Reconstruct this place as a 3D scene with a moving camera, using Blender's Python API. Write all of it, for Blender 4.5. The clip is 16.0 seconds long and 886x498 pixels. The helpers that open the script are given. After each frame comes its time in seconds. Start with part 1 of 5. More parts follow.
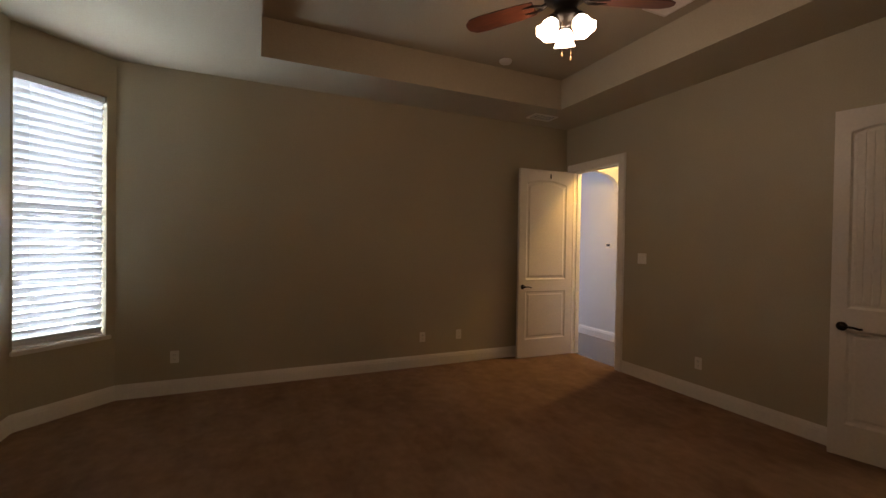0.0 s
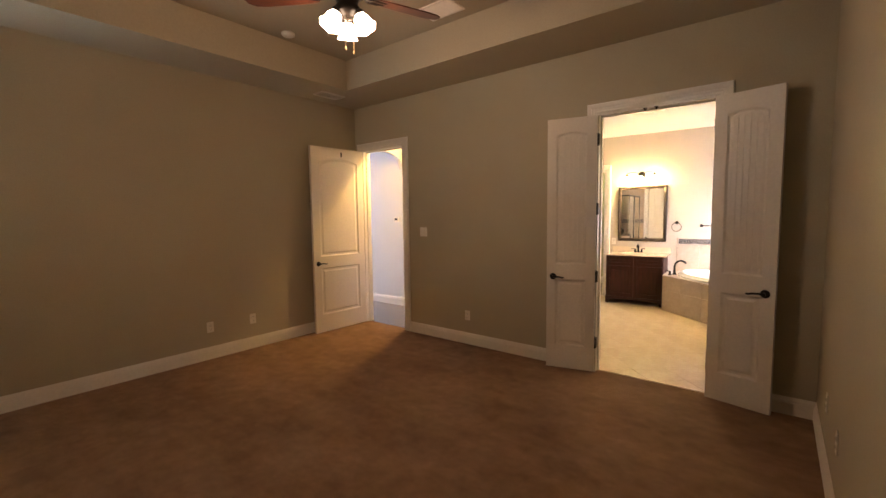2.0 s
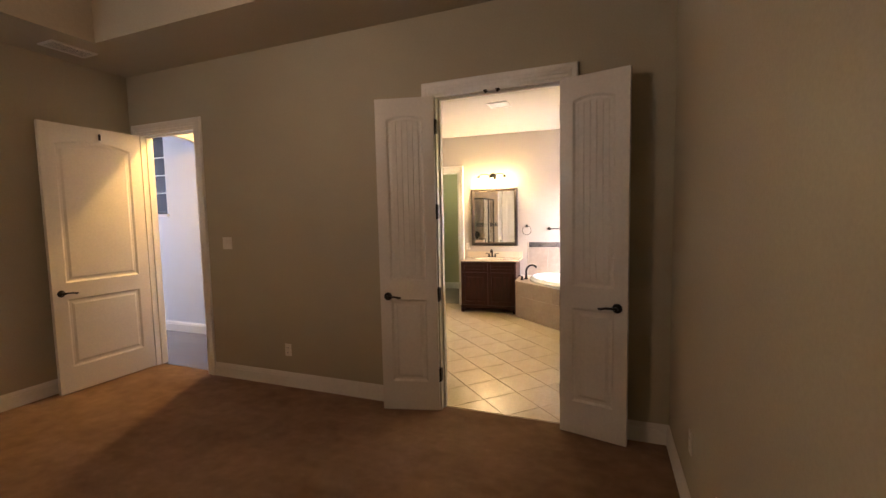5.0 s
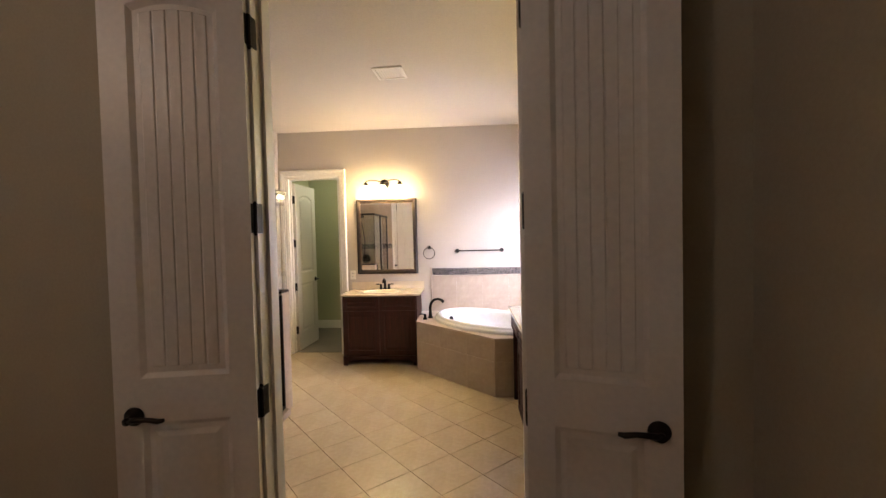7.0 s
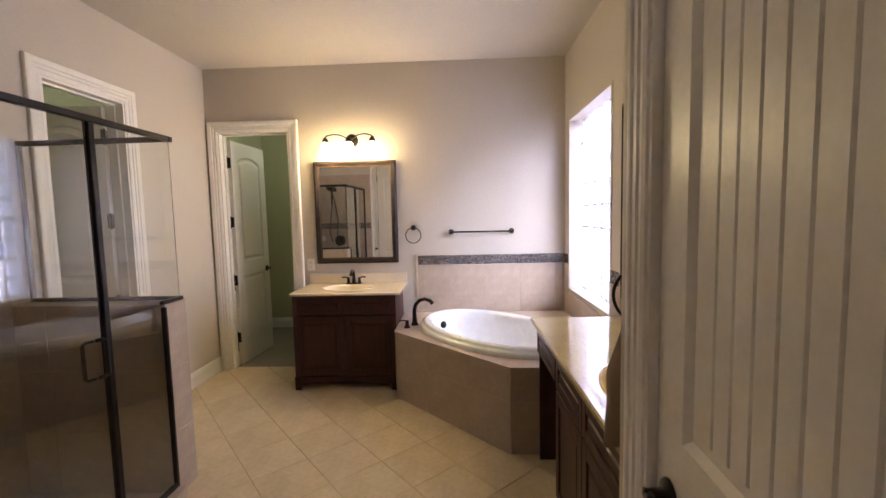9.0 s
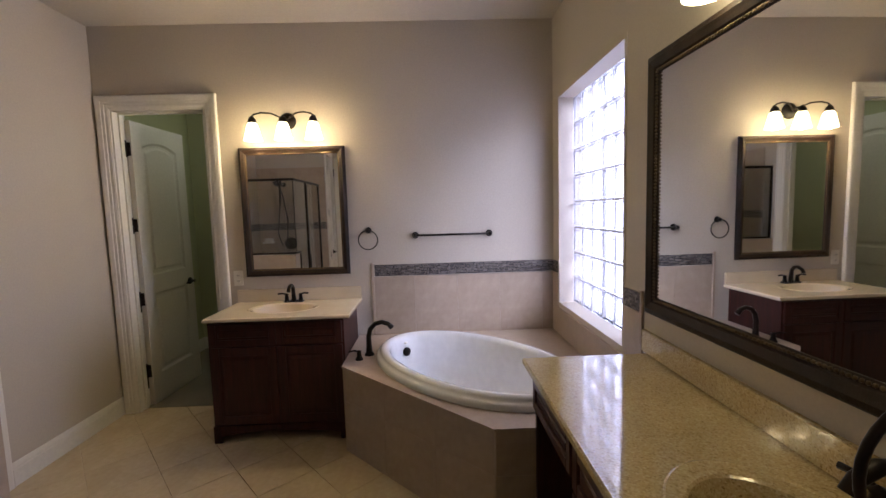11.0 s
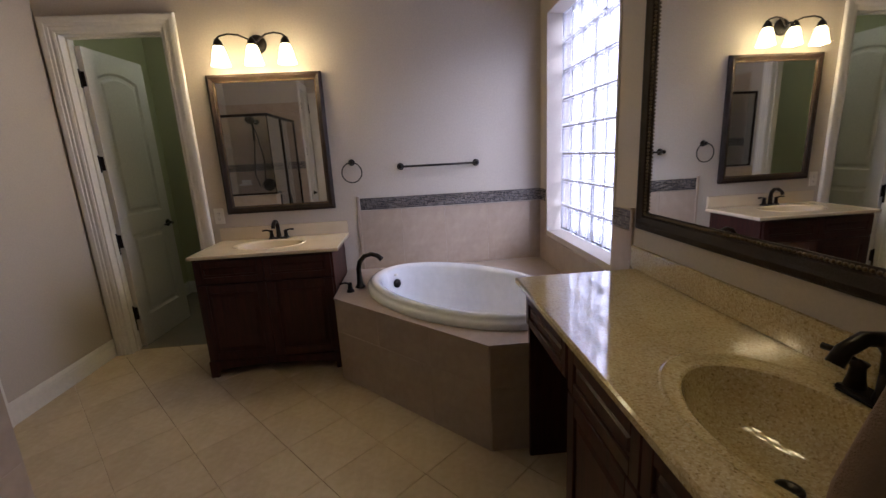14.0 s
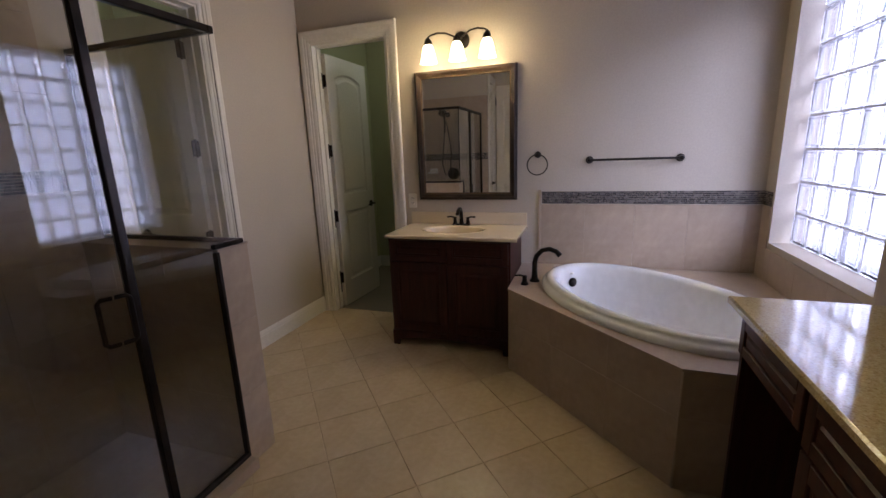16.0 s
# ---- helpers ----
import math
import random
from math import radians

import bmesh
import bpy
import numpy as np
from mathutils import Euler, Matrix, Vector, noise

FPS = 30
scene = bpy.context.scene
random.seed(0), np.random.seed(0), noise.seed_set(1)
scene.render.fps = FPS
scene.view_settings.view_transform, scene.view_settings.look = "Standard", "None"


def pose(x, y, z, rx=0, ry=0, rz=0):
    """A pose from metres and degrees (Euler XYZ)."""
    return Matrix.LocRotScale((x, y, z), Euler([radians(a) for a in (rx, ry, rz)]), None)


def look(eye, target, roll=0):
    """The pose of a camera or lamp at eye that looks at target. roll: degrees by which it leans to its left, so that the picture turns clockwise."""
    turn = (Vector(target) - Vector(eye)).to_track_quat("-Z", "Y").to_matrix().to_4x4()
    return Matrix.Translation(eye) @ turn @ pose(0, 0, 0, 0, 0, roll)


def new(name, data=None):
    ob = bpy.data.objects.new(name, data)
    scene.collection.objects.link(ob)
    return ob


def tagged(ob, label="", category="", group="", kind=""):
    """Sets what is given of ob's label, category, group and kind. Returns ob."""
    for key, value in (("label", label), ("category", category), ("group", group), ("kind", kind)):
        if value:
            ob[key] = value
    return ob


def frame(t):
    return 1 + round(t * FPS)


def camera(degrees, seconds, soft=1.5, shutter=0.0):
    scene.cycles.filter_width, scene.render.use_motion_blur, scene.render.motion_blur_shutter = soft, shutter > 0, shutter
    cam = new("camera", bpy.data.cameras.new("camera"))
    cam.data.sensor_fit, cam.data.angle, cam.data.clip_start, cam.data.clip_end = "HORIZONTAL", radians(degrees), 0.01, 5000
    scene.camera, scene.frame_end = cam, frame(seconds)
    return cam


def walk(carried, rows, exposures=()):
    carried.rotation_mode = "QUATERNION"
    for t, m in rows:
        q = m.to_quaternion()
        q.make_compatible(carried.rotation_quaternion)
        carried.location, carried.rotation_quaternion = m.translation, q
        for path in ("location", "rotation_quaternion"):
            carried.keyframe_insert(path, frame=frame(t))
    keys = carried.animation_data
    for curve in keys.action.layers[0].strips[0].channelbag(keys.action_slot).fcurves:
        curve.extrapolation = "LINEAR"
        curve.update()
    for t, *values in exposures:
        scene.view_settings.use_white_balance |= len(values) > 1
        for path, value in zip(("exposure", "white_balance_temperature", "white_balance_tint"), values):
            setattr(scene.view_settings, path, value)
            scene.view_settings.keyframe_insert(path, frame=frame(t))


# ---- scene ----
cam = camera(93.0, 16.0)
EXPOSURES = [(0, 1.48, 6500, 16), (0.4, 1.95, 6650, 17), (1.0, 2.38, 6950, 18), (3.5, 2.4, 6850, 18), (5.2, 2.05, 6350, 18), (7.3, 1.52, 5950, 18), (8.2, 1.36, 5850, 18), (8.7, 1.15, 5750, 18), (10.6, 0.25, 5550, 18), (12, -0.15, 5420, 18), (16, -0.22, 5450, 19)]
PATH = [
    (0, (-3.906, -0.438, 1.458), (-3.097, 1.391, 1.434), 0.9),
    (0.5, (-3.986, -0.502, 1.502), (-2.67, 0.999, 1.386), 1.2),
    (1, (-4.011, -0.543, 1.527), (-2.456, 0.709, 1.394), 0.8),
    (1.5, (-4.031, -0.578, 1.54), (-2.439, 0.624, 1.394), -0.3),
    (2, (-4.034, -0.598, 1.54), (-2.476, 0.645, 1.379), -0.7),
    (2.5, (-4.025, -0.607, 1.532), (-2.466, 0.636, 1.377), -1.3),
    (3, (-3.998, -0.61, 1.525), (-2.438, 0.631, 1.358), -2.5),
    (3.5, (-3.952, -0.596, 1.517), (-2.398, 0.648, 1.323), -2.6),
    (4, (-3.783, -0.542, 1.509), (-2.209, 0.673, 1.297), -2.0),
    (4.5, (-3.454, -0.492, 1.515), (-1.733, 0.512, 1.336), -3.2),
    (5, (-3.031, -0.464, 1.537), (-1.171, 0.254, 1.386), -1.2),
    (5.2, (-2.859, -0.424, 1.522), (-0.946, 0.143, 1.387), -0.1),
    (7.3, (-1.147, -0.044, 1.502), (0.839, 0.18, 1.43), -1.0),
    (7.5, (-0.982, -0.027, 1.503), (0.999, 0.221, 1.387), -0.5),
    (8, (-0.613, 0.027, 1.485), (1.371, 0.257, 1.367), -0.1),
    (8.5, (-0.303, 0.055, 1.487), (1.683, 0.22, 1.312), -1.2),
    (8.7, (-0.183, 0.067, 1.472), (1.801, 0.261, 1.313), -1.3),
    (10.8, (0.706, 0.085, 1.508), (2.696, 0.184, 1.333), -1.6),
    (11, (0.743, 0.08, 1.495), (2.734, 0.136, 1.315), -1.7),
    (11.5, (0.824, 0.046, 1.465), (2.804, 0.068, 1.182), -2.6),
    (12, (0.839, 0.033, 1.444), (2.812, 0.148, 1.135), -3.5),
    (12.5, (0.837, 0.025, 1.413), (2.8, 0.124, 1.045), -3.8),
    (13, (0.818, 0.042, 1.394), (2.775, 0.026, 0.982), -3.5),
    (13.5, (0.791, 0.075, 1.39), (2.743, -0.01, 0.96), -3.5),
    (14, (0.756, 0.129, 1.399), (2.706, 0.109, 0.954), -3.1),
    (14.5, (0.741, 0.153, 1.397), (2.686, 0.271, 0.949), -2.9),
    (15, (0.745, 0.177, 1.392), (2.671, 0.485, 0.952), -2.7),
    (15.5, (0.76, 0.198, 1.4), (2.639, 0.72, 0.954), -2.3),
    (16, (0.768, 0.217, 1.401), (2.574, 0.953, 0.956), -2.1),
]
walk(cam, [(t, look(eye, target, roll)) for t, eye, target, roll in PATH], EXPOSURES)

# ---- world and light ----
world = bpy.data.worlds.new("sky")
scene.world = world
world.use_nodes = True
wn = world.node_tree.nodes
sky = wn.new("ShaderNodeTexSky")
sky.sky_type, sky.sun_disc, sky.sun_elevation, sky.sun_rotation = "NISHITA", False, radians(26), radians(222)
wn["Background"].inputs[1].default_value = 0.05
world.node_tree.links.new(sky.outputs[0], wn["Background"].inputs[0])


def lamp(name, kind, power, colour, m, size=0.1, size_y=None):
    d = bpy.data.lights.new(name, kind)
    d.energy, d.color = power, colour
    if kind == "AREA":
        d.shape, d.size, d.size_y = "RECTANGLE", size, size_y or size
    elif kind == "SUN":
        d.angle = size
    else:
        d.shadow_soft_size = size
    ob = new(name, d)
    ob.matrix_world = m
    return ob


WARM, DAY = (1.0, 0.62, 0.30), (0.80, 0.86, 1.0)
FAN = (-2.19, 1.64)
BR = -0.69                               # window wall of the bath at its far end
# that wall stands 3.15 degrees off square: all on it is laid out square and turned about the far corner
RW = Matrix.Translation((3.91, BR, 0)) @ pose(0, 0, 0, 0, 0, 3.15) @ Matrix.Translation((-3.91, -BR, 0))
# the far and closet walls, the tub deck and the small vanity are square to it: laid out square, turned about one point of the far wall
RB = Matrix.Translation((3.92, 1.0, 0)) @ pose(0, 0, 0, 0, 0, 3.15) @ Matrix.Translation((-3.92, -1.0, 0))
# the shower likewise, turned about the corner of its glass
RS = Matrix.Translation((2.12, 1.74, 0)) @ pose(0, 0, 0, 0, 0, 3.15) @ Matrix.Translation((-2.12, -1.74, 0))
# bulbs of the fan light kit, of the vestibule, of the two vanity fixtures
for a in (172, 292, 52):
    lamp("fan_bulb", "POINT", 1.5, (1.0, 0.575, 0.33), pose(FAN[0] + 0.11 * math.cos(radians(a)), FAN[1] + 0.11 * math.sin(radians(a)), 2.70), 0.04)
lamp("vestibule_bulb", "POINT", 19, (1.0, 0.60, 0.16), pose(0.37, 3.45, 2.71), 0.025)
for y in (1.508, 1.292, 1.076):
    lamp("vanity_bulb", "POINT", 4.3, (1.0, 0.71, 0.31), RB @ pose(3.80, y, 2.055), 0.03)
for x in (1.63, 1.85, 2.07):
    lamp("vanity_bulb", "POINT", 0.22, (1.0, 0.71, 0.31), RW @ pose(x, BR + 0.12, 2.13), 0.03)
# low hazy sun outside the glass block window
lamp("sun", "SUN", 5.0, (0.93, 0.93, 1.0), look((0, 0, 0), (0.62, 0.66, -0.44)), radians(38))
# daylight standing in the openings
lamp("daylight_block_window", "AREA", 15, (0.92, 0.89, 1.0), RW @ look((3.338, BR - 0.25, 1.535), (3.338, 1.0, 1.535)), 0.98, 1.42)
lamp("daylight_bay_window", "AREA", 31, (0.82, 0.95, 1.0), look((-5.62, 4.20, 1.65), (-5.0, 3.5, 1.6)), 0.62, 2.0)
lamp("daylight_hall", "AREA", 52, (0.68, 0.76, 1.0), look((0.7, 8.8, 1.7), (0.7, 5.0, 1.4)), 1.0, 2.2)
# added fill lamps that brighten the green rooms; neither stands for a known fixture
lamp("wc_ceiling_bulb", "POINT", 4.6, (1.0, 1.0, 0.74), RB @ pose(4.75, 1.9, 2.5), 0.08)
lamp("closet_ceiling_bulb", "POINT", 5, (1.0, 0.98, 0.80), pose(2.6, 3.9, 2.6), 0.08)


# ---- materials ----
def material(name, build):
    m = bpy.data.materials.new(name)
    m.use_nodes = True
    nt = m.node_tree
    build(nt, nt.nodes["Principled BSDF"])
    return m


def node(nt, kind, **values):
    n = nt.nodes.new(kind)
    for key, value in values.items():
        n.inputs[key].default_value = value
    return n


def coords(nt, stretch=(1, 1, 1)):
    t, mp = nt.nodes.new("ShaderNodeTexCoord"), nt.nodes.new("ShaderNodeMapping")
    mp.inputs["Scale"].default_value = stretch
    nt.links.new(t.outputs["Object"], mp.inputs["Vector"])
    return mp.outputs[0]


def ramp(nt, fac, stops):
    r = nt.nodes.new("ShaderNodeValToRGB")
    while len(r.color_ramp.elements) < len(stops):
        r.color_ramp.elements.new(0.5)
    for e, (p, c) in zip(r.color_ramp.elements, stops):
        e.position, e.color = p, (*c, 1)
    nt.links.new(fac, r.inputs[0])
    return r.outputs[0]


def noise_out(nt, scale, detail=4, stretch=(1, 1, 1), rough=0.55):
    n = node(nt, "ShaderNodeTexNoise", Scale=scale, Detail=detail, Roughness=rough)
    nt.links.new(coords(nt, stretch), n.inputs["Vector"])
    return n.outputs["Fac"]


def mixed(nt, fac, a, b, kind="MIX"):
    m = nt.nodes.new("ShaderNodeMixRGB")
    m.blend_type = kind
    for k, v in ((0, fac), (1, a), (2, b)):
        if isinstance(v, (int, float)):
            m.inputs[k].default_value = v
        elif isinstance(v, tuple):
            m.inputs[k].default_value = (*v, 1)
        else:
            nt.links.new(v, m.inputs[k])
    return m.outputs[0]


def bump(nt, bsdf, height, strength=0.3, dist=0.01):
    b = node(nt, "ShaderNodeBump", Strength=strength, Distance=dist)
    nt.links.new(height, b.inputs["Height"])
    nt.links.new(b.outputs[0], bsdf.inputs["Normal"])


def two_scale(name, dark, light, coarse=1.5, fine=60, rough=0.6, bumps=0.15, dist=0.004, metal=0.0, stretch=(1, 1, 1), vary=0.0, coat=0.0):
    """A surface whose colour wanders at two scales, with fine relief."""
    def build(nt, b):
        c1 = ramp(nt, noise_out(nt, coarse, 5, stretch), [(0.3, dark), (0.7, light)])
        c2 = ramp(nt, noise_out(nt, fine, 3, stretch), [(0.25, (0.90, 0.90, 0.90)), (0.75, (1, 1, 1))])
        col = mixed(nt, 1.0, c1, c2, "MULTIPLY")
        if vary:
            oi = nt.nodes.new("ShaderNodeObjectInfo")
            v = ramp(nt, oi.outputs["Random"], [(0, (1 - vary,) * 3), (1, (1, 1, 1))])
            col = mixed(nt, 1.0, col, v, "MULTIPLY")
        nt.links.new(col, b.inputs["Base Color"])
        r = nt.nodes.new("ShaderNodeMapRange")
        r.inputs[3].default_value, r.inputs[4].default_value = max(rough - 0.08, 0.02), min(rough + 0.08, 1)
        nt.links.new(noise_out(nt, coarse * 4), r.inputs[0])
        nt.links.new(r.outputs[0], b.inputs["Roughness"])
        b.inputs["Metallic"].default_value = metal
        b.inputs["Coat Weight"].default_value = coat
        b.inputs["Coat Roughness"].default_value = 0.08
        if bumps:
            bump(nt, b, noise_out(nt, fine * 2, 3, stretch), bumps, dist)
    return material(name, build)


def carpet_build(nt, b):
    c1 = ramp(nt, noise_out(nt, 2.0, 7, (1.0, 0.5, 1.0), 0.72), [(0.34, (0.285, 0.172, 0.106)), (0.64, (0.47, 0.298, 0.190))])
    c2 = ramp(nt, noise_out(nt, 9, 4), [(0.3, (0.80, 0.79, 0.78)), (0.7, (1, 1, 1))])
    c3 = ramp(nt, noise_out(nt, 260, 2), [(0.3, (0.62, 0.60, 0.58)), (0.7, (1, 1, 1))])
    nt.links.new(mixed(nt, 1, mixed(nt, 1, c1, c2, "MULTIPLY"), c3, "MULTIPLY"), b.inputs["Base Color"])
    b.inputs["Roughness"].default_value = 0.95
    b.inputs["Specular IOR Level"].default_value = 0.1
    bump(nt, b, noise_out(nt, 220, 3), 0.8, 0.012)


def speckle_build(nt, b):
    v = node(nt, "ShaderNodeTexVoronoi", Scale=230.0)
    nt.links.new(coords(nt), v.inputs["Vector"])
    c1 = ramp(nt, v.outputs["Color"], [(0.05, (0.33, 0.24, 0.10)), (0.28, (0.51, 0.395, 0.185)), (0.6, (0.58, 0.465, 0.24)), (0.95, (0.66, 0.565, 0.345))])
    c2 = ramp(nt, noise_out(nt, 5, 5), [(0.3, (0.86, 0.84, 0.80)), (0.7, (1, 1, 1))])
    nt.links.new(mixed(nt, 1, c1, c2, "MULTIPLY"), b.inputs["Base Color"])
    b.inputs["Roughness"].default_value = 0.10
    b.inputs["Coat Weight"].default_value = 0.6
    b.inputs["Coat Roughness"].default_value = 0.02


def tile_build(base, dark, vary=0.10, rough=0.35):
    def build(nt, b):
        c1 = ramp(nt, noise_out(nt, 3.5, 7, rough=0.7), [(0.3, dark), (0.65, base)])
        c2 = ramp(nt, noise_out(nt, 30, 4), [(0.3, (0.91, 0.90, 0.88)), (0.7, (1, 1, 1))])
        oi = nt.nodes.new("ShaderNodeObjectInfo")
        v = ramp(nt, oi.outputs["Random"], [(0, (1 - vary, 1 - vary * 1.1, 1 - vary * 1.3)), (1, (1, 1, 1))])
        nt.links.new(mixed(nt, 1, mixed(nt, 1, c1, c2, "MULTIPLY"), v, "MULTIPLY"), b.inputs["Base Color"])
        b.inputs["Roughness"].default_value = rough
        bump(nt, b, noise_out(nt, 14, 4), 0.08, 0.004)
    return build


def mosaic_build(nt, b):
    g = nt.nodes.new("ShaderNodeNewGeometry")
    c = ramp(nt, g.outputs["Random Per Island"], [(0, (0.055, 0.050, 0.050)), (0.4, (0.10, 0.092, 0.09)), (0.75, (0.16, 0.148, 0.142)), (1, (0.28, 0.25, 0.23))])
    nt.links.new(c, b.inputs["Base Color"])
    b.inputs["Roughness"].default_value = 0.22


def wood_build(dark, light, rough=0.3, axis=(14, 14, 1.2)):
    def build(nt, b):
        c1 = ramp(nt, noise_out(nt, 3.0, 8, axis, 0.65), [(0.3, dark), (0.7, light)])
        c2 = ramp(nt, noise_out(nt, 2, 3), [(0.3, (0.80, 0.78, 0.76)), (0.7, (1, 1, 1))])
        nt.links.new(mixed(nt, 1, c1, c2, "MULTIPLY"), b.inputs["Base Color"])
        b.inputs["Roughness"].default_value = rough
        b.inputs["Coat Weight"].default_value = 0.25
        b.inputs["Coat Roughness"].default_value = 0.2
        bump(nt, b, noise_out(nt, 6, 6, axis), 0.08, 0.002)
    return build


def glow_build(colour, strength):
    def build(nt, b):
        b.inputs["Base Color"].default_value = (0.9, 0.85, 0.75, 1)
        b.inputs["Roughness"].default_value = 0.4
        b.inputs["Emission Color"].default_value = (*colour, 1)
        b.inputs["Emission Strength"].default_value = strength
    return build


def glass_build(tint, rough, ior=1.45):
    def build(nt, b):
        b.inputs["Base Color"].default_value = (*tint, 1)
        b.inputs["Roughness"].default_value = rough
        b.inputs["IOR"].default_value = ior
        b.inputs["Transmission Weight"].default_value = 1.0
    return build


def block_build(nt, b):
    b.inputs["Base Color"].default_value = (0.84, 0.84, 0.92, 1)
    b.inputs["Roughness"].default_value = 0.26
    b.inputs["IOR"].default_value = 1.3
    b.inputs["Transmission Weight"].default_value = 1.0
    bump(nt, b, noise_out(nt, 20, 2, (1, 1, 0.45)), 0.17, 0.02)


def mirror_build(nt, b):
    b.inputs["Base Color"].default_value = (0.88, 0.89, 0.88, 1)
    b.inputs["Metallic"].default_value = 1.0
    b.inputs["Roughness"].default_value = 0.015


PAINT = two_scale("greige_wall_paint", (0.395, 0.342, 0.235), (0.435, 0.378, 0.265), 0.7, 90, 0.62, 0.12, 0.003)
BATH_PAINT = two_scale("bath_wall_paint", (0.50, 0.44, 0.36), (0.54, 0.475, 0.395), 0.7, 90, 0.6, 0.12, 0.003)
CEIL_PAINT = two_scale("ceiling_paint", (0.415, 0.36, 0.26), (0.455, 0.395, 0.29), 0.8, 70, 0.8, 0.25, 0.004)
BATH_CEIL = two_scale("bath_ceiling_paint", (0.52, 0.465, 0.385), (0.56, 0.50, 0.42), 0.8, 70, 0.8, 0.2, 0.004)
TRIM = two_scale("white_trim_paint", (0.74, 0.70, 0.63), (0.79, 0.75, 0.68), 1.2, 40, 0.38, 0.05, 0.002)
DOOR_PAINT = two_scale("white_door_paint", (0.70, 0.65, 0.57), (0.75, 0.70, 0.62), 1.0, 50, 0.36, 0.06, 0.002)
GREEN = two_scale("green_wall_paint", (0.45, 0.45, 0.26), (0.49, 0.49, 0.29), 0.8, 80, 0.65, 0.1, 0.003)
HALL_PAINT = two_scale("hall_wall_paint", (0.60, 0.60, 0.60), (0.65, 0.65, 0.65), 0.8, 80, 0.6, 0.1, 0.003)
CARPET = material("brown_carpet", carpet_build)
FLOOR_TILE = material("beige_floor_tile", tile_build((0.62, 0.505, 0.335), (0.53, 0.42, 0.27), 0.06, 0.26))
WALL_GROUT = two_scale("wall_grout", (0.41, 0.335, 0.265), (0.45, 0.37, 0.30), 3, 120, 0.8, 0.2, 0.002)
GROUT = two_scale("grout", (0.52, 0.415, 0.27), (0.57, 0.46, 0.305), 3, 120, 0.85, 0.3, 0.003)
TAUPE = two_scale("dark_taupe_floor", (0.20, 0.175, 0.125), (0.26, 0.225, 0.165), 2, 120, 0.85, 0.3, 0.003)
WALL_TILE = material("taupe_wall_tile", tile_build((0.47, 0.375, 0.29), (0.385, 0.30, 0.228), 0.03, 0.28))
MORTAR = two_scale("white_block_mortar", (0.60, 0.59, 0.60), (0.66, 0.65, 0.66), 3, 120, 0.8, 0.2, 0.002)
MOSAIC = material("grey_brown_mosaic", mosaic_build)
STONE_TOP = material("speckled_golden_top", speckle_build)
CREAM_TOP = two_scale("cream_cultured_marble", (0.66, 0.55, 0.38), (0.74, 0.63, 0.46), 4, 160, 0.14, 0, coat=0.5)
CHERRY = material("dark_cherry_wood", wood_build((0.019, 0.0052, 0.0038), (0.066, 0.0150, 0.0095), 0.5))
CHERRY.node_tree.nodes["Principled BSDF"].inputs["Specular IOR Level"].default_value = 0.3
CHERRY.node_tree.nodes["Principled BSDF"].inputs["Coat Weight"].default_value = 0.08
BRONZE = two_scale("oil_rubbed_bronze", (0.012, 0.010, 0.009), (0.035, 0.027, 0.022), 9, 120, 0.34, 0.05, 0.001, metal=0.75)
FRAME_BROWN = two_scale("carved_brown_frame", (0.012, 0.007, 0.005), (0.032, 0.018, 0.012), 12, 90, 0.55, 0.4, 0.003, stretch=(1, 1, 1))
FRAME_BROWN.node_tree.nodes["Principled BSDF"].inputs["Specular IOR Level"].default_value = 0.25
BEAD_GOLD = two_scale("worn_gilt_bead", (0.07, 0.045, 0.022), (0.16, 0.11, 0.055), 20, 120, 0.45, 0.2, 0.002, metal=0.5)
PORCELAIN = two_scale("white_acrylic", (0.80, 0.80, 0.81), (0.84, 0.84, 0.85), 1, 20, 0.10, 0, coat=0.6)
PLASTIC = two_scale("ivory_plastic", (0.72, 0.68, 0.60), (0.78, 0.74, 0.66), 4, 60, 0.35, 0)
DARK = two_scale("dark_slot", (0.015, 0.013, 0.012), (0.03, 0.026, 0.022), 8, 60, 0.6, 0)
NIGHT = two_scale("dark_window_glass", (0.004, 0.004, 0.005), (0.007, 0.007, 0.008), 3, 40, 0.2, 0)
MIRROR = material("mirror_silver", mirror_build)
GLASS = material("clear_shower_glass", glass_build((0.97, 0.985, 0.97), 0.0, 1.6))
BLOCK = material("wavy_glass_block", block_build)
SHADE = material("lit_frosted_shade", glow_build((1.0, 0.84, 0.40), 8))
FAN_SHADE = material("lit_fan_shade", glow_build((1.0, 0.88, 0.68), 4))
BLADE = material("reddish_brown_blade", wood_build((0.055, 0.017, 0.009), (0.12, 0.038, 0.02), 0.35, (2, 14, 14)))
HALL_WOOD = material("dark_hall_wood", wood_build((0.055, 0.040, 0.036), (0.13, 0.095, 0.08), 0.25, (14, 1.2, 14)))
BLIND = two_scale("white_blind_slat", (0.74, 0.76, 0.80), (0.80, 0.82, 0.86), 2, 60, 0.45, 0)
CLOTH = two_scale("brown_terry_towel", (0.30, 0.20, 0.13), (0.42, 0.29, 0.19), 9, 260, 0.95, 0.9, 0.006)
OUTSIDE = material("overcast_backdrop", glow_build((0.80, 0.90, 1.0), 0.2))
BLOCK_SKY = material("bright_haze_backdrop", glow_build((0.82, 0.84, 1.0), 1.4))


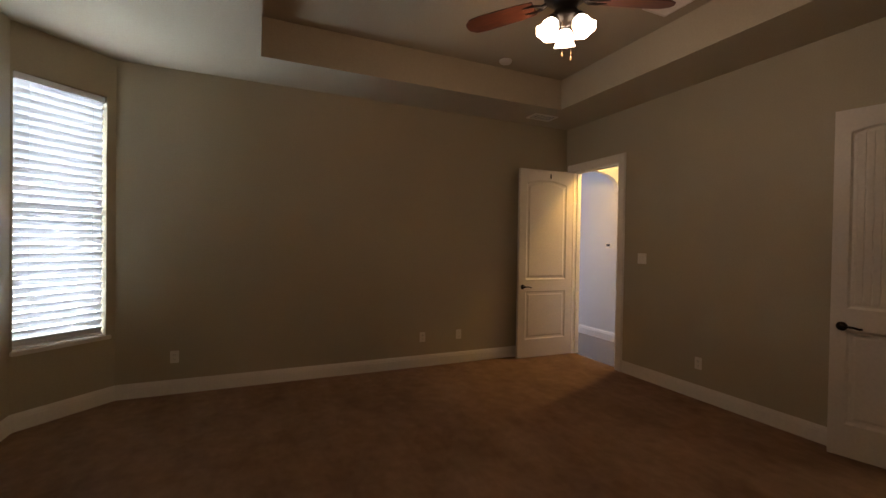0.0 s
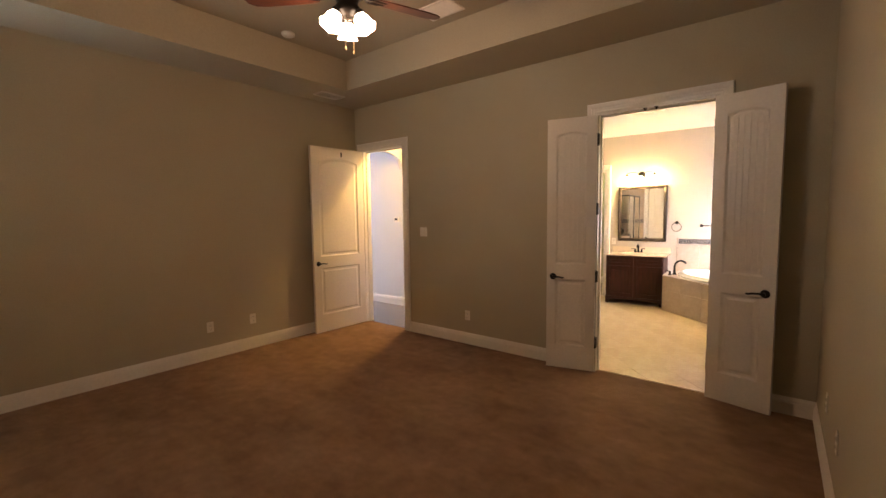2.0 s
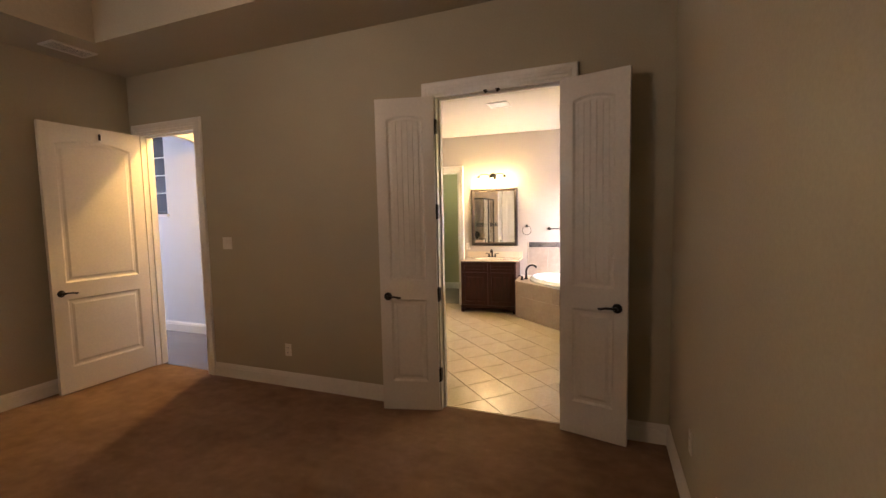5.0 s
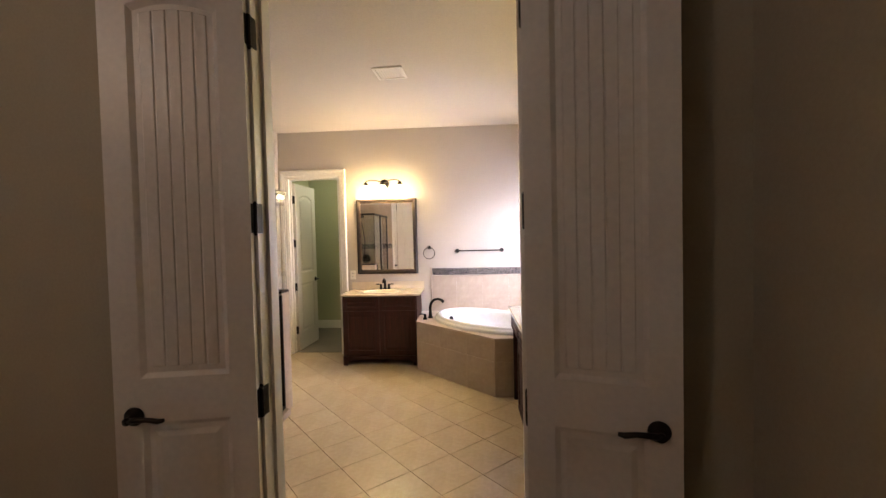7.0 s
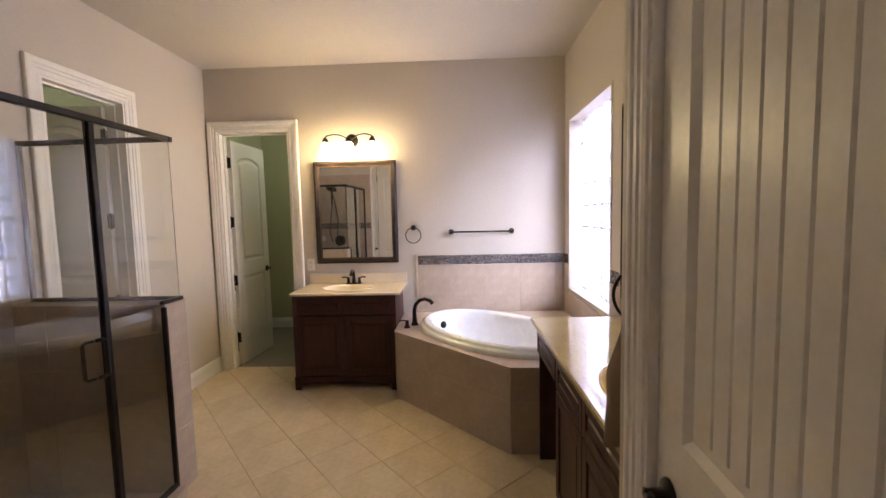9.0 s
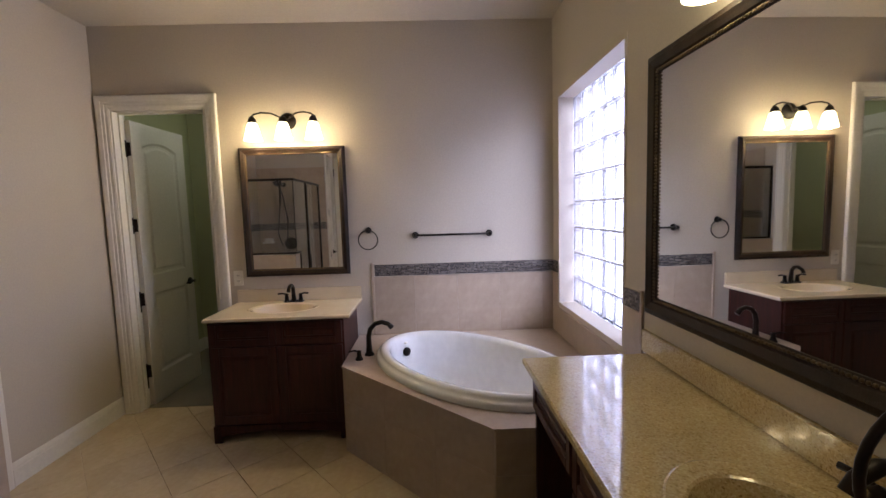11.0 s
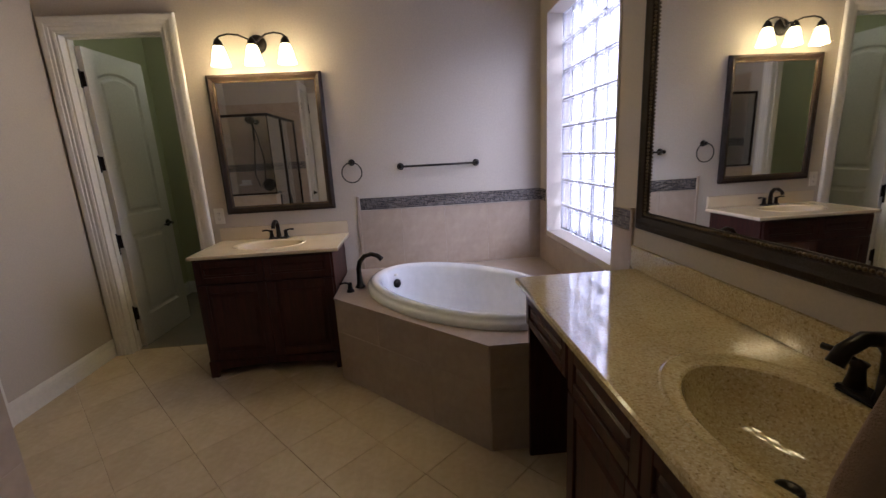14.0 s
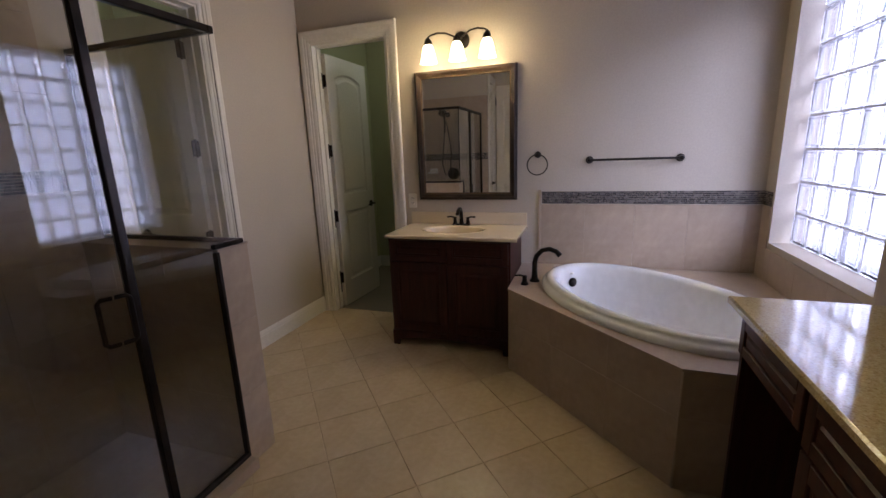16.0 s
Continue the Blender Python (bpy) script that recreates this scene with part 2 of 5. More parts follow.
# ---- mesh helpers ----
def box(bm, x0, x1, y0, y1, z0, z1, m=None):
    v = [bm.verts.new(Vector(p)) for p in ((x0, y0, z0), (x1, y0, z0), (x1, y1, z0), (x0, y1, z0), (x0, y0, z1), (x1, y0, z1), (x1, y1, z1), (x0, y1, z1))]
    for q in ((3, 2, 1, 0), (4, 5, 6, 7), (0, 1, 5, 4), (1, 2, 6, 5), (2, 3, 7, 6), (3, 0, 4, 7)):
        bm.faces.new([v[i] for i in q])
    if m:
        bmesh.ops.transform(bm, matrix=m, verts=v)
    return v


def bevelled(bm, width=0.004, segments=2):
    bmesh.ops.bevel(bm, geom=list(bm.edges), offset=width, segments=segments, affect="EDGES", clamp_overlap=True)
    return bm


def bbox(x0, x1, y0, y1, z0, z1, width=0.004, segments=2):
    bm = bmesh.new()
    box(bm, x0, x1, y0, y1, z0, z1)
    return bevelled(bm, width, segments)


def prism(bm, pts, z0, z1):
    lo, hi = [bm.verts.new((x, y, z0)) for x, y in pts], [bm.verts.new((x, y, z1)) for x, y in pts]
    bm.faces.new(lo[::-1]), bm.faces.new(hi)
    n = len(pts)
    for i in range(n):
        bm.faces.new((lo[i], lo[(i + 1) % n], hi[(i + 1) % n], hi[i]))
    return lo + hi


def loft(bm, rings, closed=True, caps=(True, True)):
    vs = [[bm.verts.new(Vector(p)) for p in r] for r in rings]
    n = len(vs[0])
    for a, b in zip(vs, vs[1:]):
        for i in range(n if closed else n - 1):
            bm.faces.new((a[i], a[(i + 1) % n], b[(i + 1) % n], b[i]))
    if closed and caps[0]:
        bm.faces.new(vs[0][::-1])
    if closed and caps[1]:
        bm.faces.new(vs[-1])
    return [v for r in vs for v in r]


def lathe(bm, profile, m=None, n=24, caps=(True, True)):
    """profile: (radius, height) up the z axis."""
    vs = loft(bm, [[(r * math.cos(2 * math.pi * k / n), r * math.sin(2 * math.pi * k / n), z) for k in range(n)] for r, z in profile], True, caps)
    if m:
        bmesh.ops.transform(bm, matrix=m, verts=vs)
    return vs


def tube(bm, pts, radius, n=10):
    """A round bar along pts; radius a number or one for each point."""
    pts = [Vector(p) for p in pts]
    rad = radius if isinstance(radius, (list, tuple)) else [radius] * len(pts)
    rings, side = [], None
    for i, p in enumerate(pts):
        d = (pts[min(i + 1, len(pts) - 1)] - pts[max(i - 1, 0)]).normalized()
        side = d.orthogonal().normalized() if side is None else (side - d * side.dot(d)).normalized()
        up = d.cross(side)
        rings.append([p + rad[i] * (math.cos(2 * math.pi * k / n) * side + math.sin(2 * math.pi * k / n) * up) for k in range(n)])
    return loft(bm, rings)


def smooth_mesh(bm):
    for f in bm.faces:
        f.smooth = True
    return bm


def mesh_of(name, bm, mat_):
    bmesh.ops.recalc_face_normals(bm, faces=list(bm.faces))
    me = bpy.data.meshes.new(name)
    bm.to_mesh(me)
    bm.free()
    me.materials.append(mat_)
    return me


def part(name, bm, mat_, parent=None, label="", m=None):
    ob = new(name, mesh_of(name, bm, mat_))
    if parent:
        ob.parent = parent
    if m:
        ob.matrix_basis = m
    return tagged(ob, label)


def thing(name, m, label, category, group=""):
    ob = new(name)
    ob.empty_display_size = 0.1
    ob.matrix_basis = m
    return tagged(ob, label, category, group)


def setting(name, bm, mat_, label="", category=""):
    return tagged(part(name, bm, mat_), label, category, "", "structure")


def holed(u0, u1, z0, z1, holes):
    """The rectangles that are left of a wall u0..u1, z0..z1 when holes (ua, ub, za, zb) are cut out."""
    out, u = [], u0
    for ua, ub, za, zb in sorted(holes):
        out.append((u, ua, z0, z1))
        if za > z0:
            out.append((ua, ub, z0, za))
        if zb < z1:
            out.append((ua, ub, zb, z1))
        u = ub
    out.append((u, u1, z0, z1))
    return out


def wall_y(name, x0, x1, y0, y1, z1, holes=(), mat_=None, label=""):
    """A wall that runs along y."""
    bm = bmesh.new()
    for a, b, c, d in holed(y0, y1, 0, z1, holes):
        box(bm, x0, x1, a, b, c, d)
    return setting(name, bm, mat_ or PAINT, label, "wall")


def wall_x(name, x0, x1, y0, y1, z1, holes=(), mat_=None, label=""):
    bm = bmesh.new()
    for a, b, c, d in holed(x0, x1, 0, z1, holes):
        box(bm, a, b, y0, y1, c, d)
    return setting(name, bm, mat_ or PAINT, label, "wall")


# ---- plan ----
L, R, BACK = 4.21, -0.87, -5.58          # bedroom: wall with outlets, wall beside the walk, rear
CEIL, TRAY, BCEIL = 3.055, 3.40, 2.89
FAR, BL, BRL = 3.92, 2.6875, -0.687      # bath, in its own square: far wall, closet wall, window wall
BLS = 2.588                              # closet wall as the shower sees it
FARW = 4.013                             # far wall along the window wall
IN0, IN1, HEAD = -0.20, 0.76, 2.46      # double door
HA0, HA1 = 3.27, 4.07                    # hall door
T = 0.12

# bedroom and shared walls: a greige skin towards the bedroom, a lighter one towards the bath
wall_y("wall_east", 0, 0.06, R - T, L, CEIL, [(IN0, IN1, 0, HEAD), (HA0, HA1, 0, HEAD)], PAINT, "greige painted wall with two doorways")
wall_y("wall_east_bath_side", 0.06, T, R - T, 3.045, BCEIL, [(IN0, IN1, 0, HEAD)], BATH_PAINT, "light beige painted wall round the double door")
wall_y("wall_east_hall_side", 0.06, T, 3.045, L, CEIL, [(HA0, HA1, 0, HEAD)], HALL_PAINT, "pale grey hall wall round the door")
wall_x("wall_north", -5.07, 0.06, L, L + T, CEIL, (), PAINT, "plain greige painted wall")
wall_x("wall_south", BACK, 0, R - T, R, CEIL, (), PAINT, "plain greige painted wall")
wall_y("wall_west", BACK - T, BACK, R - T, 3.70, CEIL, (), PAINT, "plain greige painted rear wall")
bay = pose(-5.07, L, 0, 0, 0, 225)
bm = bmesh.new()
for a, b, c, d in holed(0, 0.721, 0, CEIL, [(0.075, 0.705, 0.60, 2.70)]):
    box(bm, a, b, -T, 0, c, d, bay)
setting("wall_bay", bm, PAINT, "angled greige wall that holds a tall window", "wall")

bm = bmesh.new()
box(bm, BACK - 0.1, 0.06, R - 0.1, L + 0.1, -0.1, 0)
setting("floor", bm, CARPET, "brown cut-pile carpet with footprints and wear", "carpet")

TX0, TX1, TY0, TY1 = -3.89, -0.66, -0.20, 3.55
bm = bmesh.new()
for q in ((BACK - T, TX0, R - T, L + T), (TX1, 0, R - T, L + T), (TX0, TX1, R - T, TY0), (TX0, TX1, TY1, L + T)):
    box(bm, *q, CEIL, CEIL + 0.05)
for q in ((TX0 - 0.05, TX0, TY0 - 0.05, TY1 + 0.05), (TX1, TX1 + 0.05, TY0 - 0.05, TY1 + 0.05), (TX0, TX1, TY0 - 0.05, TY0), (TX0, TX1, TY1, TY1 + 0.05)):
    box(bm, *q, CEIL + 0.05, TRAY + 0.05)
box(bm, TX0, TX1, TY0, TY1, TRAY, TRAY + 0.05)
setting("ceiling", bm, CEIL_PAINT, "textured greige tray ceiling with a soffit all round", "ceiling")

# bath
WC0, WC1, WCH = 1.893, 2.58, 2.31
CL0, CL1, CLH = 2.325, 2.941, 2.336
WX0, WX1, WZ0, WZ1 = 2.80, 3.875, 0.77, 2.30
wall_y("wall_bath_far", FAR, FAR + T, BRL - T, BL + T, BCEIL, [(WC0, WC1, 0, WCH)], BATH_PAINT, "light beige bath wall behind tub and vanity").matrix_basis = RB
wall_x("wall_bath_closet", 0.25, FAR + T, BL, BL + T, BCEIL, [(CL0, CL1, 0, CLH)], BATH_PAINT, "light beige bath wall with a closet doorway").matrix_basis = RB
wall_x("wall_bath_window", 0.98, FARW + 0.1, BR - 0.22, BR, BCEIL, [(WX0, WX1, WZ0, WZ1)], BATH_PAINT, "light beige bath wall with a glass block window").matrix_basis = RW
VW = BR
DY = -0.262                              # linen closet face beside the double door
wall_x("wall_linen_closet", T, 1.05, DY - T, DY, BCEIL, [(0.235, 0.885, 0, 2.38)], BATH_PAINT, "short beige wall with a closet door")
wall_y("wall_linen_side", 0.95, 1.05, -0.90, DY - T, BCEIL, (), BATH_PAINT, "side of the linen closet beside the vanity")
SX0, SY = 1.015, 1.74                      # shower: plumbing wall face, glass front
wall_y("wall_shower", 0.94, SX0, 1.64, BLS, BCEIL, (), BATH_PAINT, "light beige wall that carries the shower plumbing").matrix_basis = RS
wall_y("wall_entry_return", T, 0.44, 0.957, 1.575, BCEIL, (), BATH_PAINT, "beige wall return beside the double door")
wall_x("wall_storage", T, 0.94, 1.575, 1.575 + T, BCEIL, [(0.50, 0.94, 0, 2.38)], BATH_PAINT, "short beige wall with a storage door")
bm = bmesh.new()
box(bm, 0.066, FAR + 0.3, BR - 0.3, 2.85, BCEIL, BCEIL + 0.05)
setting("ceiling_bath", bm, BATH_CEIL, "smooth cream bath ceiling", "ceiling")
bm = bmesh.new()
box(bm, 0.06, FAR + 0.3, BR - 0.3, 2.70, -0.1, -0.006)
bath_floor = setting("floor_bath", bm, GROUT, "beige ceramic tiles laid diagonally with narrow grout", "floor")
# unseen pale sheet, added so the glass blocks refract brightness from below the horizon
GROUND_FILL = two_scale("pale_ground_fill", (0.50, 0.49, 0.48), (0.58, 0.57, 0.56), 0.8, 40, 0.85, 0.3, 0.004)
bm = bmesh.new()
box(bm, -60, 60, -60, 60, -0.25, -0.16)
setting("ground", bm, GROUND_FILL, "added pale ground sheet that brightens the view through the glass blocks", "ground")


# ---- trim: baseboards, casings, jambs ----
def baseboard(name, p, q, face, h=0.135):
    """A moulded board from p to q on the floor, proud of the wall on the side of face."""
    p, q, f = Vector((*p, 0)), Vector((*q, 0)), Vector((*face, 0))
    prof = [(0, 0), (0.016, 0), (0.016, h * 0.70), (0.013, h * 0.74), (0.013, h * 0.82), (0.009, h * 0.90), (0.005, h), (0, h)]
    bm = bmesh.new()
    loft(bm, [[e + f * a + Vector((0, 0, b)) for a, b in prof] for e in (p, q)])
    return setting(name, bm, TRIM, "white moulded baseboard", "baseboard")


def doorway(name, m, w, h, depth, sides=(1, 1), cw=0.095):
    """Jamb and moulded casing of an opening w wide and h high. Local: x across the opening from 0, y through the wall from 0 to depth."""
    d = thing(name, m, "white painted door frame with stepped casing", "door frame")
    d["kind"] = "structure"
    bm = bmesh.new()
    for q in ((0, 0.018, -0.004, depth + 0.004, 0, h), (w - 0.018, w, -0.004, depth + 0.004, 0, h), (0.018, w - 0.018, -0.004, depth + 0.004, h - 0.018, h)):
        box(bm, *q)
    part("jamb", bm, TRIM, d)
    bm = bmesh.new()
    for q in ((0.018, 0.030, depth * 0.42, depth * 0.70, 0, h - 0.018), (w - 0.030, w - 0.018, depth * 0.42, depth * 0.70, 0, h - 0.018), (0.030, w - 0.030, depth * 0.42, depth * 0.70, h - 0.030, h - 0.018)):
        box(bm, *q)
    part("door_stop", bm, TRIM, d)
    for side, y, s in ((0, 0.0, -1), (1, depth, 1)):
        if not sides[side]:
            continue
        bm = bmesh.new()
        # profile across the casing: distance from the opening, height over the wall
        prof = [(0.0, 0.0), (0.0, 0.010), (0.012, 0.014), (0.030, 0.012), (0.034, 0.017), (0.052, 0.017), (0.056, 0.022), (cw - 0.014, 0.024), (cw - 0.004, 0.022), (cw, 0.014), (cw, 0.0)]
        path = [(0.004, 0, -1, 0), (0.004, h - 0.004, -1, 1), (w - 0.004, h - 0.004, 1, 1), (w - 0.004, 0, 1, 0)]
        loft(bm, [[(px + dx * a, y + s * b, pz + dz * a) for a, b in prof] for px, pz, dx, dz in path], True)
        part("casing", bm, TRIM, d)
    return d


doorway("door_frame_1", pose(0, IN0, 0, 0, 0, 90) @ Matrix.Scale(-1, 4, (0, 1, 0)), IN1 - IN0, HEAD, T, (1, 1))
doorway("door_frame_2", pose(0, HA0, 0, 0, 0, 90) @ Matrix.Scale(-1, 4, (0, 1, 0)), HA1 - HA0, HEAD, T, (1, 1))
doorway("door_frame_3", RB @ pose(FAR, WC0, 0, 0, 0, 90) @ Matrix.Scale(-1, 4, (0, 1, 0)), WC1 - WC0, WCH, T, (1, 0))
doorway("door_frame_4", RB @ pose(CL0, BL, 0), CL1 - CL0, CLH, T, (1, 0))
doorway("door_frame_5", pose(0.235, DY - T, 0), 0.65, 2.38, T, (0, 1), 0.078)
doorway("door_frame_6", pose(0.50, 1.575, 0), 0.44, 2.38, T, (1, 0), 0.070)

def jamb_plates(frame_name, y, x0, x1, zs, m=Matrix.Identity(4)):
    d = bpy.data.objects[frame_name]
    for z in zs:
        bm = bmesh.new()
        box(bm, x0, x1, y - 0.0025, y + 0.0025, z - 0.052, z + 0.052)
        tube(bm, [(x0 - 0.004, y, z - 0.052), (x0 - 0.004, y, z + 0.052)], 0.007, 10)
        o = part("hinge_plate", bm, BRONZE, d, "dark bronze hinge plate")
        o.matrix_basis = d.matrix_basis.inverted() @ m


HZ = [0.29, 0.935, 1.58, 2.225]
jamb_plates("door_frame_1", IN1 - 0.0195, -0.014, 0.024, HZ)
jamb_plates("door_frame_1", IN0 + 0.0195, -0.024, 0.004, HZ)
jamb_plates("door_frame_3", WC1 - 0.0205, FAR + 0.075, FAR + 0.118, [0.20, 0.82, 1.44, 2.05], RB)

CW = 0.095
baseboard("baseboard_north", (-5.07, L), (0, L), (0, -1))
baseboard("baseboard_east_mid", (0, IN1 + CW), (0, HA0 - CW), (-1, 0))
baseboard("baseboard_east_end", (0, R), (0, IN0 - CW), (-1, 0))
baseboard("baseboard_south", (BACK, R), (0, R), (0, 1))
baseboard("baseboard_bay", (-5.07, L), (-5.58, L - 0.51), (0.707, -0.707))
baseboard("baseboard_west", (BACK, R), (BACK, 3.70), (1, 0))
baseboard("baseboard_bath_closet", (CL1 + CW, BL), (FAR, BL), (0, -1)).matrix_basis = RB
baseboard("baseboard_bath_closet_short", (2.215, BL), (CL0 - CW, BL), (0, -1)).matrix_basis = RB
baseboard("baseboard_entry_left", (T, IN1 + CW), (T, 0.957), (1, 0))
bm = bmesh.new()
box(bm, 0.385, 0.458, 0.945, 0.9565, 0.0, 2.40), box(bm, 0.4405, 0.458, 0.957, 0.975, 0.0, 2.40)
setting("trim_entry_return", bevelled(bm, 0.003, 1), TRIM, "white casing at the corner of the wall return", "trim")


# ---- doors ----
def arch_outline(u0, u1, z0, z1, rise, inset, n=12):
    u0, u1, z0, z1 = u0 + inset, u1 - inset, z0 + inset, z1 - inset
    pts = [(u0, z0), (u1, z0)]
    for k in range(n + 1):
        u = u1 + (u0 - u1) * k / n
        s = (2 * k / n - 1)
        pts.append((u, z1 - rise * s * s))
    return pts


def lever(parent, m, flip=1):
    """A round rose with a curved lever; local y points out of the door."""
    bm = bmesh.new()
    lathe(bm, [(0.030, 0), (0.032, 0.004), (0.029, 0.009), (0.014, 0.013), (0.011, 0.040), (0.013, 0.048), (0.0, 0.050)], pose(0, 0, 0, -90, 0, 0), 20, (True, False))
    tube(bm, [(0, 0.040, 0), (flip * 0.03, 0.046, 0.003), (flip * 0.065, 0.047, 0.002), (flip * 0.095, 0.044, -0.006), (flip * 0.112, 0.042, -0.004)], [0.010, 0.009, 0.008, 0.009, 0.006], 10)
    part("handle", smooth_mesh(bm), BRONZE, parent, "dark bronze lever handle", m)


def hinge(parent, m):
    bm = bmesh.new()
    tube(bm, [(0, 0, -0.05), (0, 0, 0.05)], 0.0075, 10)
    for z in (-0.054, 0.054):
        lathe(bm, [(0.004, -0.006), (0.008, 0), (0.004, 0.006)], pose(0, 0, z), 8)
    box(bm, 0.001, 0.005, -0.032, 0.032, -0.05, 0.05)
    part("hinge", bm, BRONZE, parent, "dark bronze butt hinge", m)


def door_leaf(name, m, w, h, label, beaded=True, hinges=4, sides=(1, 1), split=0.965, pin=1, t=0.04, handles=True):
    """A moulded two-panel leaf. Local: hinge edge at x = 0, free edge at x = w, thickness along y."""
    d = thing(name, m, label, "door")
    st = 0.105 if w > 0.55 else 0.085
    z0, zm0, zm1, z1 = 0.012 + 0.23, split - 0.065, split + 0.085, h - 0.13
    rise = 0.05 if w > 0.55 else 0.028
    b2 = t / 2
    bm = bmesh.new()
    box(bm, 0, st, -b2, b2, 0.012, h), box(bm, w - st, w, -b2, b2, 0.012, h)
    box(bm, st, w - st, -b2, b2, 0.012, z0), box(bm, st, w - st, -b2, b2, zm0, zm1)
    pts = [(st, h), (w - st, h)] + [(w - st + (2 * st - w) * k / 12, z1 - rise * (2 * k / 12 - 1) ** 2) for k in range(13)]
    vs = prism(bm, pts, -b2, b2)
    bmesh.ops.transform(bm, matrix=Matrix(((1, 0, 0, 0), (0, 0, 1, 0), (0, 1, 0, 0), (0, 0, 0, 1))), verts=vs)
    part("frame", bm, DOOR_PAINT, d)
    for nm, a, b, r, bead in (("lower_panel", z0, zm0, 0.0, False), ("upper_panel", zm1, z1, rise, beaded)):
        bm = bmesh.new()
        for s in (-1, 1):
            rings = []
            steps = [(0, b2), (0.006, b2 - 0.004), (0.016, b2 - 0.011)] + ([(0.030, b2 - 0.011)] if bead else [(0.034, b2 - 0.011), (0.052, b2 - 0.004)])
            for ins, y in steps:
                rings.append([(u, s * y, z) for u, z in arch_outline(st, w - st, a, b, r, ins)])
            loft(bm, rings, True, (False, True))
        part(nm, bm, DOOR_PAINT, d)
        if bead:
            n = 5 if w < 0.55 else 7
            lo, hi = st + 0.034, w - st - 0.034
            for s in (-1, 1):
                for k in range(n):
                    ua, ub = lo + (hi - lo) * k / n + 0.0022, lo + (hi - lo) * (k + 1) / n - 0.0022
                    f = lambda u: b - 0.034 - r * (2 * (u - st) / (w - 2 * st) - 1) ** 2
                    bm = bmesh.new()
                    y0, y1 = s * (b2 - 0.0112), s * (b2 - 0.0078)
                    base = [(ua - 0.002, y0, a + 0.034), (ub + 0.002, y0, a + 0.034), (ub + 0.002, y0, f(ub)), (ua - 0.002, y0, f(ua))]
                    top = [(ua + 0.002, y1, a + 0.037), (ub - 0.002, y1, a + 0.037), (ub - 0.002, y1, f(ub) - 0.003), (ua + 0.002, y1, f(ua) - 0.003)]
                    loft(bm, [base, top])
                    part("plank", bm, DOOR_PAINT, d)
    if handles:
        for s in (-1, 1):
            if sides[(s + 1) // 2]:
                lever(d, pose(w - 0.062, s * b2, 0.925, 0, 0, 0 if s > 0 else 180), -1 if s > 0 else 1)
    zs = [0.29 + (h - 0.505) * k / (hinges - 1) for k in range(hinges)]
    for z in zs:
        hinge(d, pose(-0.006, pin * b2, z))
    return d


door_leaf("double_door_leaf", pose(-0.024, IN1 - 0.010, 0, 0, 0, 104), 0.452, 2.44, "narrow white moulded door leaf standing open against the wall", pin=-1)
door_leaf("double_door_leaf", pose(-0.024, -0.180, 0, 0, 0, 256.5), 0.440, 2.44, "narrow white moulded door leaf standing open into the carpeted room", pin=1)
door_leaf("hall_door", pose(-0.022, HA1 - 0.012, 0, 0, 0, 178.5), 0.835, 2.44, "white two-panel door standing open at a right angle", False, pin=-1, split=0.93)
door_leaf("toilet_room_door", RB @ pose(FAR + T - 0.01, 2.538, 0, 0, 0, -2.0), 0.64, 2.25, "white two-panel door standing open into the green room", False, pin=1)
door_leaf("closet_door", RB @ pose(CL1 - 0.03, BL + T + 0.012, 0, 0, 0, 97), 0.56, 2.30, "white two-panel door swung open into the green closet", False, pin=1)
door_leaf("linen_door", pose(0.256, DY - 0.034, 0), 0.606, 2.345, "white beadboard door, shut, with a robe hook", True, 0, pin=1, sides=(0, 1), t=0.036)
door_leaf("storage_door", pose(0.919, 1.609, 0, 0, 0, 180), 0.398, 2.345, "white beadboard door, shut, beside the shower wall", True, 4, pin=1, sides=(0, 1), t=0.036)

door_leaf("storage_leaf", pose(0.462, 1.535, 0, 0, 0, -90), 0.555, 2.345, "narrow white beadboard door, shut, with a robe hook", True, 2, pin=1, sides=(0, 1), t=0.034)


def robe_hook(m):
    """A tall plate with one long prong; local y points out of the door."""
    h = thing("robe_hook", m, "dark bronze robe hook screwed on a white door", "hook", "robe hooks")
    part("back_plate", bbox(-0.014, 0.014, 0, 0.024, -0.075, 0.03, 0.004), BRONZE, h)
    bm = bmesh.new()
    tube(bm, [(0, 0.006, 0.018), (0, 0.028, 0.015), (0.0, 0.048, 0.017), (0.0, 0.066, 0.008), (0, 0.076, 0.006)], [0.009, 0.006, 0.008, 0.006, 0.010], 10)
    part("prong", smooth_mesh(bm), BRONZE, h)


robe_hook(pose(0.283, DY - 0.015, 1.605))
robe_hook(pose(0.479, 0.998, 1.56, 0, 0, -90))
lp = thing("latch_plate", pose(0.479, 0.994, 1.13), "small dark bronze plate beside the edge of a white door", "latch plate")
part("plate", bbox(0, 0.003, -0.012, 0.012, -0.030, 0.030, 0.001, 1), BRONZE, lp)

for y in (0.255, 0.345):
    c = thing("ball_catch", pose(-0.012, y, HEAD - 0.03), "small dark bronze catch under the door head", "door catch", "catches over the double door")
    part("plate", bbox(-0.026, 0.012, -0.014, 0.014, 0.002, 0.012, 0.002), BRONZE, c)
    bm = bmesh.new()
    lathe(bm, [(0.010, 0.003), (0.010, -0.006), (0.004, -0.011), (0, -0.012)], pose(-0.012, 0, 0), 12, (True, False))
    part("ball", smooth_mesh(bm), BRONZE, c)
c = thing("door_bumper", pose(-0.40, HA1 - 0.036, 2.36), "small dark bumper near the top of the open door", "door stop")
